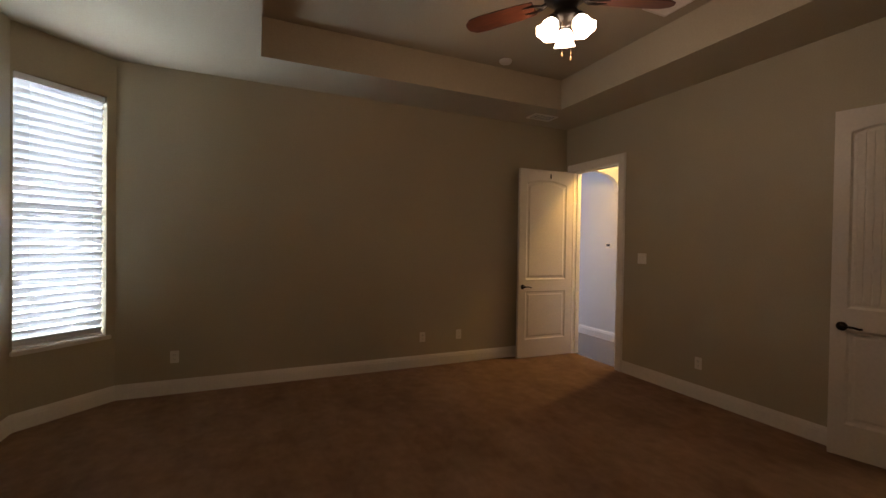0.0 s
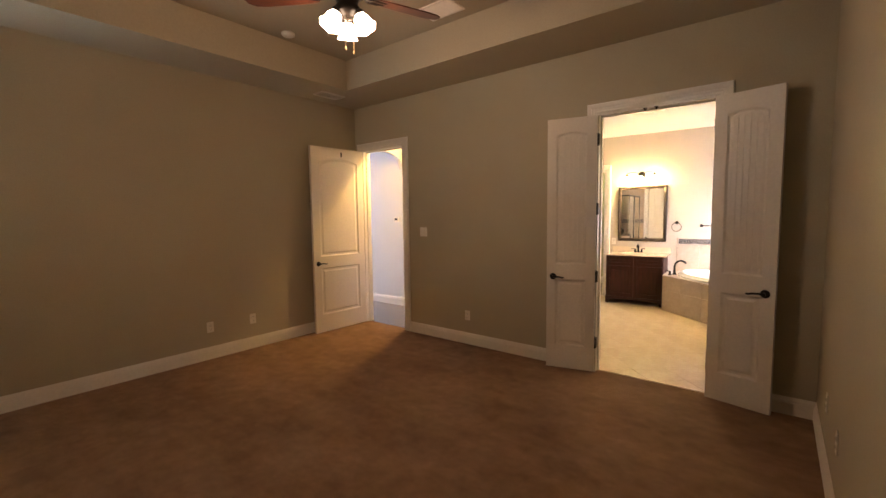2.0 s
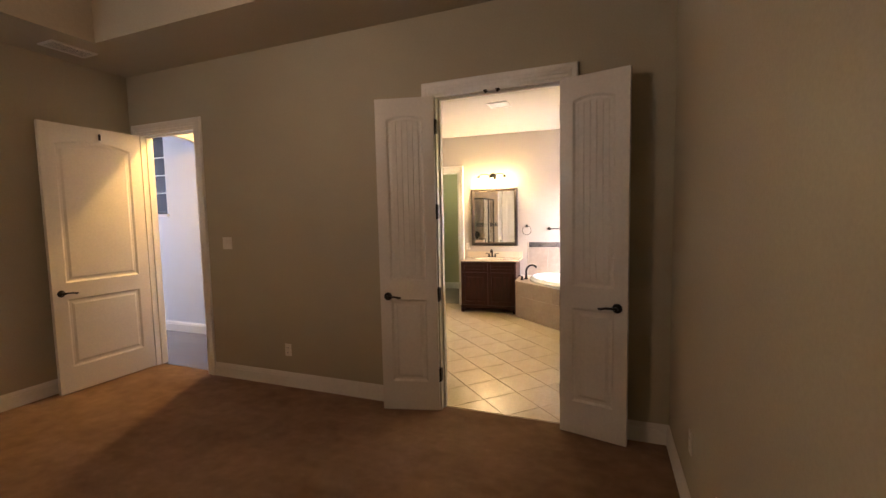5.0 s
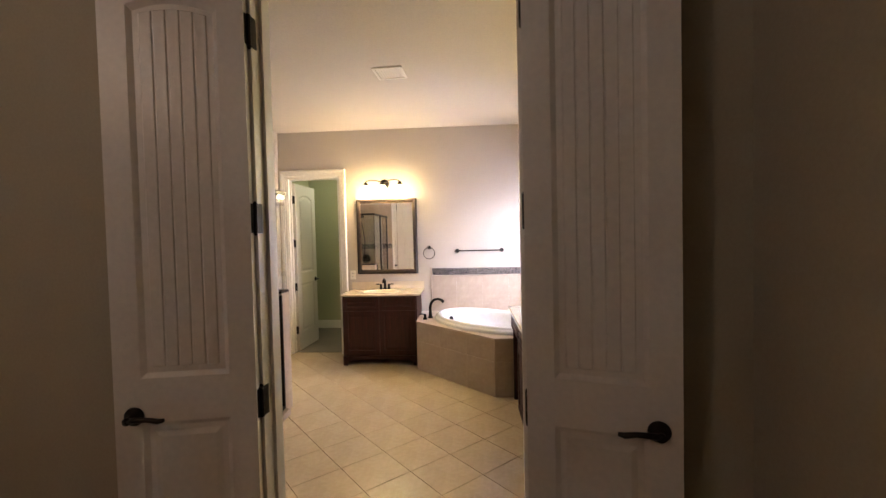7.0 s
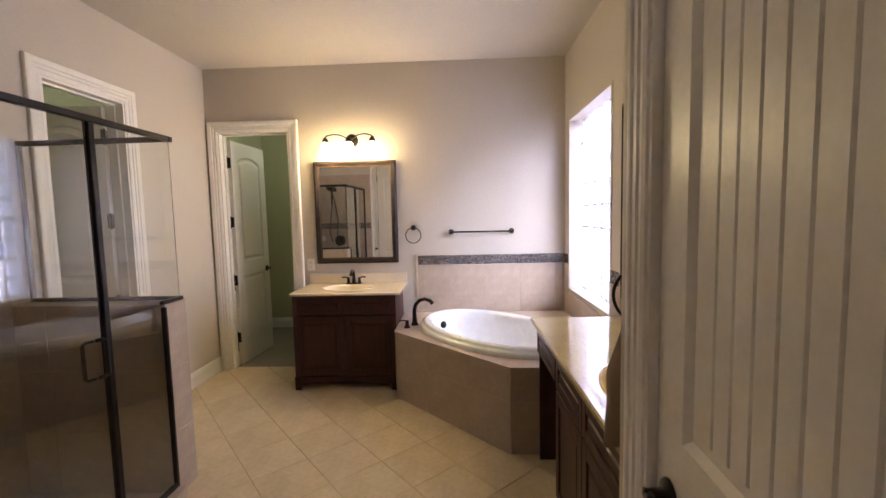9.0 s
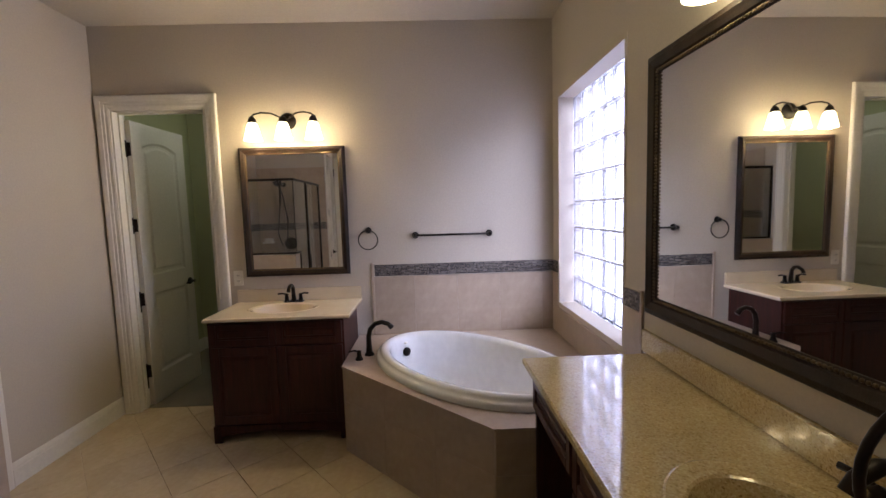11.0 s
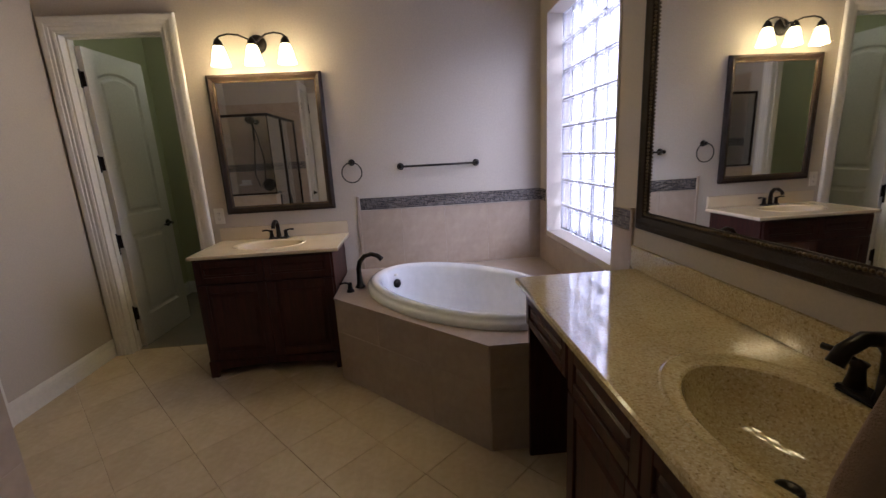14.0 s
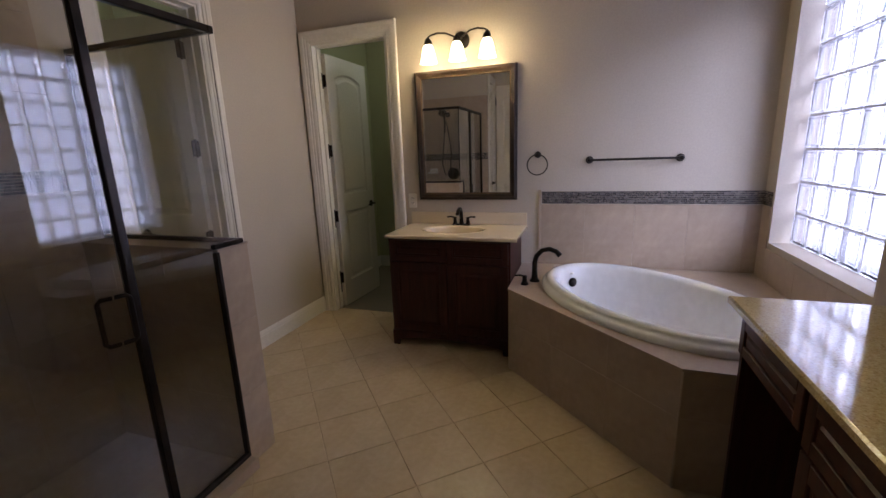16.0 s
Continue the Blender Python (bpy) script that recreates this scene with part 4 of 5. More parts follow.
# tub wainscot: tiles, mosaic band, edge trim
ws = thing("wall_tiling", RB.copy(), "taupe wall tiles with a mosaic band above the tub", "tiling")
ws["kind"] = "structure"
RWL = RB.inverted() @ RW
tile_field(ws, pose(FAR, 0.725, 0.551, 0, 0, 270) @ Matrix.Scale(-1, 4, (0, 1, 0)), 0.725 - BRL, 0.455, 0.33, 0.455)
for x0, x1, z1 in ((2.62, WX0 - 0.0, 1.006), (WX0, WX1, WZ0 - 0.02), (WX1, FARW, 1.006)):
    tile_field(ws, RWL @ pose(x0, BR, 0.551), x1 - x0, z1 - 0.551, 0.33, 0.455)


def mosaic_band(parent, m, w, h, rows=7):
    """Thin random-length strips set in grout."""
    rng = random.Random(round(w * 1000))
    bm = bmesh.new()
    box(bm, 0, w, 0, 0.005, 0, h, m)
    part("mosaic_grout", bm, WALL_GROUT, parent)
    bm = bmesh.new()
    rh = h / rows
    for r in range(rows):
        x = 0.0
        while x < w - 0.004:
            ln = min(rng.choice((0.010, 0.013, 0.017, 0.026)), w - x)
            t = 0.009 + rng.random() * 0.0015
            box(bm, x + 0.001, x + ln - 0.001, 0.004, t, r * rh + 0.0012, (r + 1) * rh - 0.0012, m)
            x += ln
    tagged(part("mosaic", bm, MOSAIC, parent, "grey and brown strip mosaic"), "", "", "", "stuff")


MB0, MB1 = 1.010, 1.098
flip_y = Matrix.Scale(-1, 4, (0, 1, 0))
mosaic_band(ws, pose(FAR, 0.700, MB0, 0, 0, 270) @ flip_y, 0.700 - BRL - 0.006, MB1 - MB0)
mosaic_band(ws, RWL @ pose(2.64, BR, MB0), WX0 - 2.64, MB1 - MB0)
mosaic_band(ws, RWL @ pose(WX1, BR, MB0), FARW - WX1 - 0.012, MB1 - MB0)
bm = bmesh.new()
box(bm, FAR - 0.012, FAR, 0.705, 0.727, 0.551, 1.112), box(bm, 2.615, 2.637, BR, BR + 0.012, 0.86, 1.112, RWL)
part("edge_trim", bevelled(bm, 0.003, 1), WALL_TILE, ws, "bullnose edge trim")

# glass block window
gb = thing("window_3", RW @ pose(WX0, BR, WZ0), "window of square wavy glass blocks in a white reveal", "window")
gb["kind"] = "structure"
bm = bmesh.new()
ww, wh = WX1 - WX0, WZ1 - WZ0
for q in ((0, 0.022, 0, wh), (ww - 0.022, ww, 0, wh), (0.022, ww - 0.022, 0, 0.022), (0.022, ww - 0.022, wh - 0.022, wh)):
    box(bm, q[0], q[1], -0.19, 0.004, q[2], q[3])
part("window_frame", bm, BATH_PAINT, gb, "light painted reveal")
NC, NR = 6, 8
bw, bh = (ww - 0.044) / NC, (wh - 0.044) / NR
bm = bmesh.new()
for i in range(NC + 1):
    x = 0.022 + i * bw
    box(bm, x - 0.006, x + 0.006, -0.165, -0.115, 0.022, wh - 0.022)
for j in range(NR + 1):
    z = 0.022 + j * bh
    box(bm, 0.022, ww - 0.022, -0.163, -0.117, z - 0.006, z + 0.006)
part("mortar", bm, MORTAR, gb, "pale mortar joints")
blk = None
for j in range(NR):
    for i in range(NC):
        if blk is None:
            bm = bmesh.new()
            a, b = bw / 2 - 0.006, bh / 2 - 0.006
            def sq(s, y):
                return [(-a * s, y, -b * s), (a * s, y, -b * s), (a * s, y, b * s), (-a * s, y, b * s)]
            loft(bm, [sq(0.78, -0.034), sq(0.90, -0.042), sq(0.97, -0.038), sq(1, -0.030), sq(1, 0.030), sq(0.97, 0.038), sq(0.90, 0.042), sq(0.78, 0.034)])
            blk = mesh_of("glass_block", bm, BLOCK)
        o = new("glass_block", blk)
        o.parent, o.matrix_basis = gb, pose(0.022 + (i + 0.5) * bw, -0.14, 0.022 + (j + 0.5) * bh)
        o.visible_shadow = False
bm = bmesh.new()
box(bm, 3.15, 9.5, -1.66, -1.64, -0.5, 4.0)
tagged(part("backdrop_bath", bm, BLOCK_SKY), "bright hazy daylight outside the glass blocks", "backdrop", "", "structure")

# ---- vanities ----
def raised_door(name, parent, m, w, h, label="", knob=None):
    """A frame-and-panel cabinet front; local x along, z up, y out."""
    st = min(0.055, h * 0.28)
    bm = bmesh.new()
    for q in ((0, st, 0, h), (w - st, w, 0, h), (st, w - st, 0, st), (st, w - st, h - st, h)):
        box(bm, q[0], q[1], 0, 0.018, q[2], q[3])
    d = part(name, bevelled(bm, 0.0025, 1), CHERRY, parent, label, m)
    bm = bmesh.new()
    def rect(i, y):
        return [(st + i, y, st + i), (w - st - i, y, st + i), (w - st - i, y, h - st - i), (st + i, y, h - st - i)]
    loft(bm, [rect(-0.002, 0.001), rect(-0.002, 0.009), rect(0.012, 0.008), rect(0.03 if h > 0.2 else 0.018, 0.015), rect(0.034 if h > 0.2 else 0.022, 0.015)])
    part("panel", bm, CHERRY, d)
    return d


def counter(parent, x0, x1, y0, y1, z, t, cx, cy, a, b, mat_, basin_mat, ridge=1.22):
    """A moulded top with an oval basin: rim, ridge and bowl."""
    n = 72
    def ring(s, zz):
        return [(cx + a * s * math.cos(2 * math.pi * k / n), cy + b * s * math.sin(2 * math.pi * k / n), zz) for k in range(n)]
    def edge(zz, e=0.0):
        out = []
        for k in range(n):
            dx, dy = math.cos(2 * math.pi * k / n) * a, math.sin(2 * math.pi * k / n) * b
            s = min(((x1 - e - cx) / dx if dx > 1e-9 else (x0 + e - cx) / dx if dx < -1e-9 else 1e9), ((y1 - e - cy) / dy if dy > 1e-9 else (y0 + e - cy) / dy if dy < -1e-9 else 1e9))
            out.append([cx + dx * s, cy + dy * s, zz])
        for qx, qy in ((x0 + e, y0 + e), (x1 - e, y0 + e), (x1 - e, y1 - e), (x0 + e, y1 - e)):
            k = min(range(n), key=lambda i: (out[i][0] - qx) ** 2 + (out[i][1] - qy) ** 2)
            out[k][0], out[k][1] = qx, qy
        return out
    bm = bmesh.new()
    loft(bm, [ring(1.02, z - t), edge(z - t), edge(z - t + 0.004, -0.003), edge(z - 0.006, -0.003), edge(z, 0.003), ring(ridge + 0.03, z), ring(ridge, z + 0.0035), ring(ridge - 0.04, z + 0.001), ring(1.03, z - 0.002), ring(1.0, z - 0.006)], True, (False, False))
    top = part("top", bm, mat_, parent)
    bm = bmesh.new()
    loft(bm, [ring(1.0, z - 0.006), ring(0.975, z - 0.02), ring(0.94, z - 0.05), ring(0.86, z - 0.09), ring(0.70, z - 0.122), ring(0.45, z - 0.138), ring(0.16, z - 0.143), ring(0.12, z - 0.146)], True, (False, True))
    part("basin", smooth_mesh(bm), basin_mat, parent)
    bm = bmesh.new()
    lathe(bm, [(0.026, 0), (0.025, 0.004), (0.018, 0.005), (0.014, 0.001), (0, 0.001)], pose(cx, cy, z - 0.144), 20, (True, False))
    part("drain", smooth_mesh(bm), BRONZE, parent, "dark bronze drain")
    return top


def basin_faucet(m):
    """A centre-set faucet with two levers; local y points to the user."""
    f = thing("basin_faucet", m, "dark bronze two-handle basin faucet", "faucet", "basin faucets")
    part("base", bbox(-0.075, 0.075, -0.026, 0.026, 0, 0.014, 0.008, 3), BRONZE, f)
    bm = bmesh.new()
    lathe(bm, [(0.020, 0.012), (0.016, 0.03), (0.0145, 0.07)], None, 16)
    tube(bm, [(0, 0, 0.06), (0, 0.004, 0.105), (0, 0.028, 0.132), (0, 0.062, 0.136), (0, 0.095, 0.118), (0, 0.108, 0.095)], [0.0145, 0.0145, 0.014, 0.013, 0.013, 0.014], 12)
    part("spout", smooth_mesh(bm), BRONZE, f)
    for s in (-1, 1):
        bm = bmesh.new()
        lathe(bm, [(0.018, 0.012), (0.014, 0.03), (0.012, 0.052), (0.016, 0.060), (0.0, 0.068)], pose(s * 0.052, 0, 0), 14, (True, False))
        tube(bm, [(s * 0.052, 0, 0.058), (s * 0.080, 0.004, 0.068), (s * 0.112, 0.010, 0.066)], [0.007, 0.006, 0.007], 8)
        part("lever", smooth_mesh(bm), BRONZE, f)
    return f


def carcass(bm, x0, x1, y0, y1, z0, z1, t=0.018):
    """A cabinet box with no top."""
    box(bm, x0, x1, y0, y1, z0, z0 + t)
    for q in ((x0, x0 + t, y0, y1), (x1 - t, x1, y0, y1), (x0 + t, x1 - t, y0, y0 + t), (x0 + t, x1 - t, y1 - t, y1)):
        box(bm, *q, z0 + t, z1)


# small vanity by the toilet room
v2 = thing("vanity_small", RB.copy(), "dark cherry vanity cabinet with two panelled doors", "vanity cabinet")
bm = bmesh.new()
carcass(bm, 3.425, FAR - 0.002, 0.851, 1.736, 0.10, 0.818)
box(bm, 3.425, FAR - 0.002, 0.851, 0.869, 0.0, 0.10), box(bm, 3.425, FAR - 0.002, 1.718, 1.736, 0, 0.10)
part("body", bm, CHERRY, v2)
bm = bmesh.new()
arc = [(0, 0.0), (0.05, 0.0)] + [(0.05 + 0.785 * k / 16, 0.075 - 0.03 * abs(2 * k / 16 - 1) ** 3) for k in range(17)] + [(0.835, 0), (0.885, 0), (0.885, 0.115), (0, 0.115)]
vs = prism(bm, arc, 0, 0.018)
bmesh.ops.transform(bm, matrix=Matrix(((0, 0, 1, 3.406), (1, 0, 0, 0.851), (0, 1, 0, 0), (0, 0, 0, 1))), verts=vs)
part("toe_board", bm, CHERRY, v2)
face = pose(3.425, 1.728, 0, 0, 0, 270) @ flip_y
for a in (0.006, 0.438):
    raised_door("drawer_front", v2, face @ pose(a, 0, 0.655), 0.426, 0.150)
    raised_door("door", v2, face @ pose(a, 0, 0.125), 0.426, 0.520)
t2 = thing("countertop", RB.copy(), "cream cultured marble vanity top with an oval basin", "countertop", "vanity tops")
counter(t2, 3.392, FAR - 0.002, 0.808, 1.746, 0.845, 0.025, 3.66, 1.316, 0.145, 0.215, CREAM_TOP, CREAM_TOP, 1.12)
part("backsplash", bbox(FAR - 0.020, FAR - 0.002, 0.808, 1.746, 0.846, 0.940, 0.003), CREAM_TOP, t2)
basin_faucet(RB @ pose(3.850, 1.306, 0.846, 0, 0, 90))

# long vanity under the large mirror
v1 = thing("vanity_long", RW, "long dark cherry vanity with doors and a knee space", "vanity cabinet")
VF = -0.162
bm = bmesh.new()
carcass(bm, 1.115, 1.98, VW + 0.002, VF, 0.10, 0.818), box(bm, 1.115, 1.98, VW + 0.002, VF - 0.06, 0.001, 0.10)
part("body", bm, CHERRY, v1)
bm = bmesh.new()
box(bm, 2.472, 2.494, VW + 0.002, VF - 0.003, 0.001, 0.818)
part("end_panel", bm, CHERRY, v1)
part("apron", bbox(1.981, 2.471, VF - 0.03, VF - 0.002, 0.665, 0.818, 0.002, 1), CHERRY, v1)
for x, w in ((1.125, 0.42), (1.55, 0.42)):
    raised_door("drawer_front", v1, pose(x, VF, 0.655), w, 0.150)
    raised_door("door", v1, pose(x, VF, 0.125), w, 0.520)
raised_door("apron_drawer", v1, pose(1.995, VF - 0.001, 0.675), 0.462, 0.13)
t1 = thing("countertop", RW, "speckled golden vanity top with a moulded oval basin", "countertop", "vanity tops")
counter(t1, 1.112, 2.567, VW + 0.002, -0.131, 0.845, 0.028, 1.47, -0.415, 0.255, 0.170, STONE_TOP, STONE_TOP)
part("backsplash", bbox(1.132, 2.60, VW + 0.001, VW + 0.020, 0.846, 0.945, 0.003), STONE_TOP, t1)
part("side_splash", bbox(1.112, 1.131, VW + 0.021, -0.16, 0.846, 0.945, 0.003), STONE_TOP, t1)
basin_faucet(RW @ pose(1.495, -0.622, 0.846) @ Matrix.Scale(1.18, 4))


# ---- mirrors ----
def framed_mirror(name, m, w, h, fw, label, beads):
    """Local x along the wall, z up, y out of the wall; origin at the lower corner."""
    f = thing(name, m, label, "mirror")
    bm = bmesh.new()
    box(bm, fw * 0.8, w - fw * 0.8, 0.004, 0.012, fw * 0.8, h - fw * 0.8)
    part("mirror_glass", bm, MIRROR, f, "silvered mirror glass")
    prof = [(0, 0.0), (0, 0.018), (0.008, 0.026), (fw * 0.35, 0.034), (fw * 0.5, 0.030), (fw * 0.72, 0.026), (fw * 0.78, 0.020), (fw, 0.014), (fw, 0.0)]
    bm = bmesh.new()
    cs = [(0, 0, 1, 1), (w, 0, -1, 1), (w, h, -1, -1), (0, h, 1, -1)]
    rings = [[(x + sx * a, b, z + sz * a) for a, b in prof] for x, z, sx, sz in cs]
    loft(bm, rings + rings[:1], True, (False, False))
    bmesh.ops.remove_doubles(bm, verts=list(bm.verts), dist=1e-5)
    part("frame", bm, FRAME_BROWN, f)
    bm = bmesh.new()
    i, y = fw * 0.88, 0.020
    if beads:
        per = [((i, i), (w - i, i)), ((w - i, i), (w - i, h - i)), ((w - i, h - i), (i, h - i)), ((i, h - i), (i, i))]
        for (ax, az), (bx, bz) in per:
            n = int(math.hypot(bx - ax, bz - az) / 0.014)
            for k in range(n):
                s = (k + 0.5) / n
                lathe(bm, [(0.0, -0.006), (0.0045, -0.0035), (0.006, 0), (0.0045, 0.0035), (0.0, 0.006)], pose(ax + (bx - ax) * s, y, az + (bz - az) * s), 6, (False, False))
    else:
        for ax, az, bx, bz in ((i, i, w - i, i), (w - i, i, w - i, h - i), (w - i, h - i, i, h - i), (i, h - i, i, i)):
            tube(bm, [(ax, y - 0.003, az), (bx, y - 0.003, bz)], 0.004, 8)
    part("bead_trim", bm, BEAD_GOLD, f, "gilt inner bead")
    return f


framed_mirror("mirror_small", RB @ pose(FAR - 0.002, 0.883, 0) @ pose(0, 0.782, 1.04, 0, 0, 270) @ flip_y, 0.782, 0.962, 0.055, "dark brown framed mirror above the small vanity", False)
framed_mirror("mirror_long", RW @ pose(1.17, VW + 0.002, 1.04, 0, 0, 0.8), 1.36, 1.045, 0.075, "wide dark brown framed mirror with a beaded edge", True)


def vanity_light(m, label):
    """Three bell shades under a curved arm; local x along the wall, y out."""
    f = thing("vanity_light", m, label, "wall lamp", "vanity lights")
    bm = bmesh.new()
    lathe(bm, [(0.062, 0), (0.060, 0.010), (0.045, 0.022), (0.018, 0.030), (0.0, 0.032)], pose(0, 0, 0, -90, 0, 0), 24, (True, False))
    part("back_plate", smooth_mesh(bm), BRONZE, f)
    bm = bmesh.new()
    pts = [(-0.235, 0.115, 0.005), (-0.20, 0.115, 0.030), (-0.15, 0.11, 0.042), (-0.09, 0.09, 0.040), (-0.04, 0.06, 0.020), (0, 0.035, 0.0), (0.04, 0.06, 0.020), (0.09, 0.09, 0.040), (0.15, 0.11, 0.042), (0.20, 0.115, 0.030), (0.235, 0.115, 0.005)]
    tube(bm, pts, 0.006, 8)
    tube(bm, [(0, 0.02, 0.0), (0, 0.08, 0.012), (0, 0.115, -0.01)], 0.007, 8)
    part("arm", smooth_mesh(bm), BRONZE, f)
    for x in (-0.216, 0, 0.216):
        bm = bmesh.new()
        lathe(bm, [(0.006, 0.02), (0.012, 0.012), (0.026, -0.004), (0.030, -0.026), (0.027, -0.032)], pose(x, 0.115, 0), 18)
        part("socket_cup", smooth_mesh(bm), BRONZE, f)
        bm = bmesh.new()
        lathe(bm, [(0.026, -0.030), (0.037, -0.050), (0.046, -0.085), (0.052, -0.120), (0.062, -0.152), (0.060, -0.152), (0.050, -0.120), (0.044, -0.085), (0.035, -0.052), (0.024, -0.034)], pose(x, 0.115, 0), 24, (False, False))
        part("shade", smooth_mesh(bm), SHADE, f, "lit frosted bell shade").visible_shadow = False
    return f


vanity_light(RB @ pose(FAR - 0.001, 1.292, 2.190, 0, 0, 90), "bronze three-shade light glowing above the small mirror")
vanity_light(RW @ pose(1.85, VW + 0.001, 2.255), "bronze three-shade light glowing above the wide mirror")


# ---- towel hardware ----
def towel_ring(m, label):
    r = thing("towel_ring", m, label, "towel ring")
    bm = bmesh.new()
    lathe(bm, [(0.024, 0), (0.024, 0.006), (0.015, 0.012), (0.010, 0.030), (0.014, 0.040), (0.0, 0.046)], pose(0, 0, 0, -90, 0, 0), 18, (True, False))
    part("post", smooth_mesh(bm), BRONZE, r)
    bm = bmesh.new()
    tube(bm, [(0.072 * math.sin(2 * math.pi * k / 32), 0.035, -0.072 + 0.072 * math.cos(2 * math.pi * k / 32)) for k in range(33)], 0.0045, 8)
    part("ring", smooth_mesh(bm), BRONZE, r)
    return r


towel_ring(RB @ pose(FAR, 0.735, 1.365, 0, 0, 90), "dark bronze towel ring on the wall, empty")
towel_ring(pose(1.05, -0.325, 1.335, 0, 0, 270), "dark bronze towel ring holding a brown hand towel")
bar = thing("towel_bar", RB @ pose(FAR, 0.095, 1.317, 0, 0, 90), "dark bronze towel bar on the wall above the tub", "towel bar")
for x in (-0.283, 0.283):
    bm = bmesh.new()
    lathe(bm, [(0.026, 0), (0.026, 0.006), (0.017, 0.012), (0.012, 0.045), (0.016, 0.056), (0.010, 0.070), (0, 0.072)], pose(x, 0, 0, -90, 0, 0), 18, (True, False))
    part("post", smooth_mesh(bm), BRONZE, bar)
bm = bmesh.new()
tube(bm, [(-0.283, 0.055, 0), (0.283, 0.055, 0)], 0.008, 12)
part("rod", smooth_mesh(bm), BRONZE, bar)
tw = thing("hand_towel", pose(1.05, -0.325, 1.195, 0, 0, 270), "brown terry hand towel folded through a ring", "towel")
bm = bmesh.new()
rings = []
for k in range(15):
    s = k / 14
    z = 0.012 - 0.34 * s
    w = 0.035 + 0.055 * min(1, s * 2.2)
    ring = []
    for q in range(28):
        f = 2 * math.pi * q / 28
        fold = 0.006 * math.sin(5 * f + 3 * s) * (0.3 + s)
        ring.append(((w + fold) * math.cos(f), 0.040 + (0.018 + 0.006 * s + fold) * math.sin(f), z + 0.006 * math.sin(3 * f) * s))
    rings.append(ring)
loft(bm, rings)
part("cloth", smooth_mesh(bm), CLOTH, tw)

# ---- shower ----
KX0, KX1, KZ, SHT = 2.00, 2.165, 1.045, 1.925
knee = thing("wall_knee", RS.copy(), "half-height tiled wall at the end of the shower", "half wall")
knee["kind"] = "structure"
bm = bmesh.new()
box(bm, KX0 + 0.009, KX1 - 0.009, SY + 0.009, BLS, 0, KZ - 0.012)
part("core", bm, WALL_GROUT, knee)
tile_field(knee, pose(KX0, SY + 0.009, 0) @ flip_y, KX1 - KX0, KZ - 0.012, 0.33, 0.345)
tile_field(knee, pose(KX1 - 0.009, SY, 0, 0, 0, 90) @ flip_y, BLS - SY, KZ - 0.012, 0.33, 0.345)
tile_field(knee, pose(KX0 + 0.009, SY, 0, 0, 0, 90), BLS - SY - 0.012, KZ - 0.012, 0.33, 0.345)
part("cap", bbox(KX0 - 0.004, KX1 + 0.004, SY - 0.004, BLS - 0.001, KZ - 0.012, KZ, 0.003), WALL_TILE, knee, "tile cap")

st = thing("shower_tiling", RS.copy(), "taupe shower wall tiles with a mosaic band", "tiling")
st["kind"] = "structure"
bm = bmesh.new()
box(bm, SX0, SX0 + 0.004, SY - 0.10, BLS, 0, 2.16), box(bm, SX0 + 0.004, KX0, BLS - 0.004, BLS, 0, 2.16)
part("grout_backing", bm, WALL_GROUT, st)
for z0, z1 in ((0.0, 1.29), (1.39, 2.16)):
    tile_field(st, pose(SX0 + 0.003, SY - 0.10, z0, 0, 0, 90) @ flip_y, BLS - SY + 0.10, z1 - z0, 0.33, 0.325)
    tile_field(st, pose(KX0 + 0.005, BLS - 0.003, z0, 0, 0, 180), KX0 - SX0 - 0.02, z1 - z0, 0.33, 0.325)
mosaic_band(st, pose(SX0 + 0.003, SY - 0.10, 1.293, 0, 0, 90) @ flip_y, BLS - SY + 0.09, 0.094)
mosaic_band(st, pose(KX0, BLS - 0.003, 1.293, 0, 0, 180), KX0 - SX0 - 0.02, 0.094)
bm = bmesh.new()
box(bm, SX0 + 0.01, KX0, SY + 0.03, BLS - 0.02, -0.004, 0.012)
part("shower_pan", bm, WALL_TILE, st)
cb = tagged(part("shower_curb", bbox(SX0 + 0.013, KX0 - 0.001, SY - 0.055, SY + 0.055, 0.0, 0.055, 0.004), WALL_TILE), "low tiled curb under the shower glass", "curb", "", "structure")
cb.matrix_basis = RS

enc = thing("shower_enclosure", RS.copy(), "clear glass shower enclosure in dark bronze framing", "shower enclosure")
FR = 0.014
def rail(name, x0, x1, y0, y1, z0, z1):
    part(name, bbox(x0, x1, y0, y1, z0, z1, 0.003, 1), BRONZE, enc)


GXK, PX = 2.12, 1.63
rail("top_rail", SX0 + 0.012, GXK - 0.0145, SY - FR, SY + FR, SHT - 0.028, SHT)
rail("top_rail", GXK - FR, GXK + FR, SY - FR, BLS - 0.001, SHT - 0.028, SHT)
rail("sill_rail", GXK - FR, GXK + FR, SY + 0.015, BLS - 0.001, KZ + 0.001, KZ + 0.022)
rail("bottom_rail", PX + 0.016, KX0 - 0.001, SY - FR, SY + FR, 0.056, 0.078)
rail("post", PX - 0.015, PX + 0.015, SY - 0.016, SY + 0.016, 0.056, SHT - 0.029)
rail("jamb_post", SX0 + 0.013, SX0 + 0.037, SY - FR, SY + FR, 0.056, SHT - 0.029)
rail("channel", KX0 - 0.020, KX0 - 0.001, SY - FR, SY + FR, 0.079, KZ - 0.013)
rail("channel_top", KX0 - 0.020, GXK + FR, SY - FR, SY + 0.014, KZ + 0.001, KZ + 0.022)
rail("wall_channel", GXK - FR, GXK + FR, BLS - 0.020, BLS - 0.001, KZ + 0.023, SHT - 0.029)
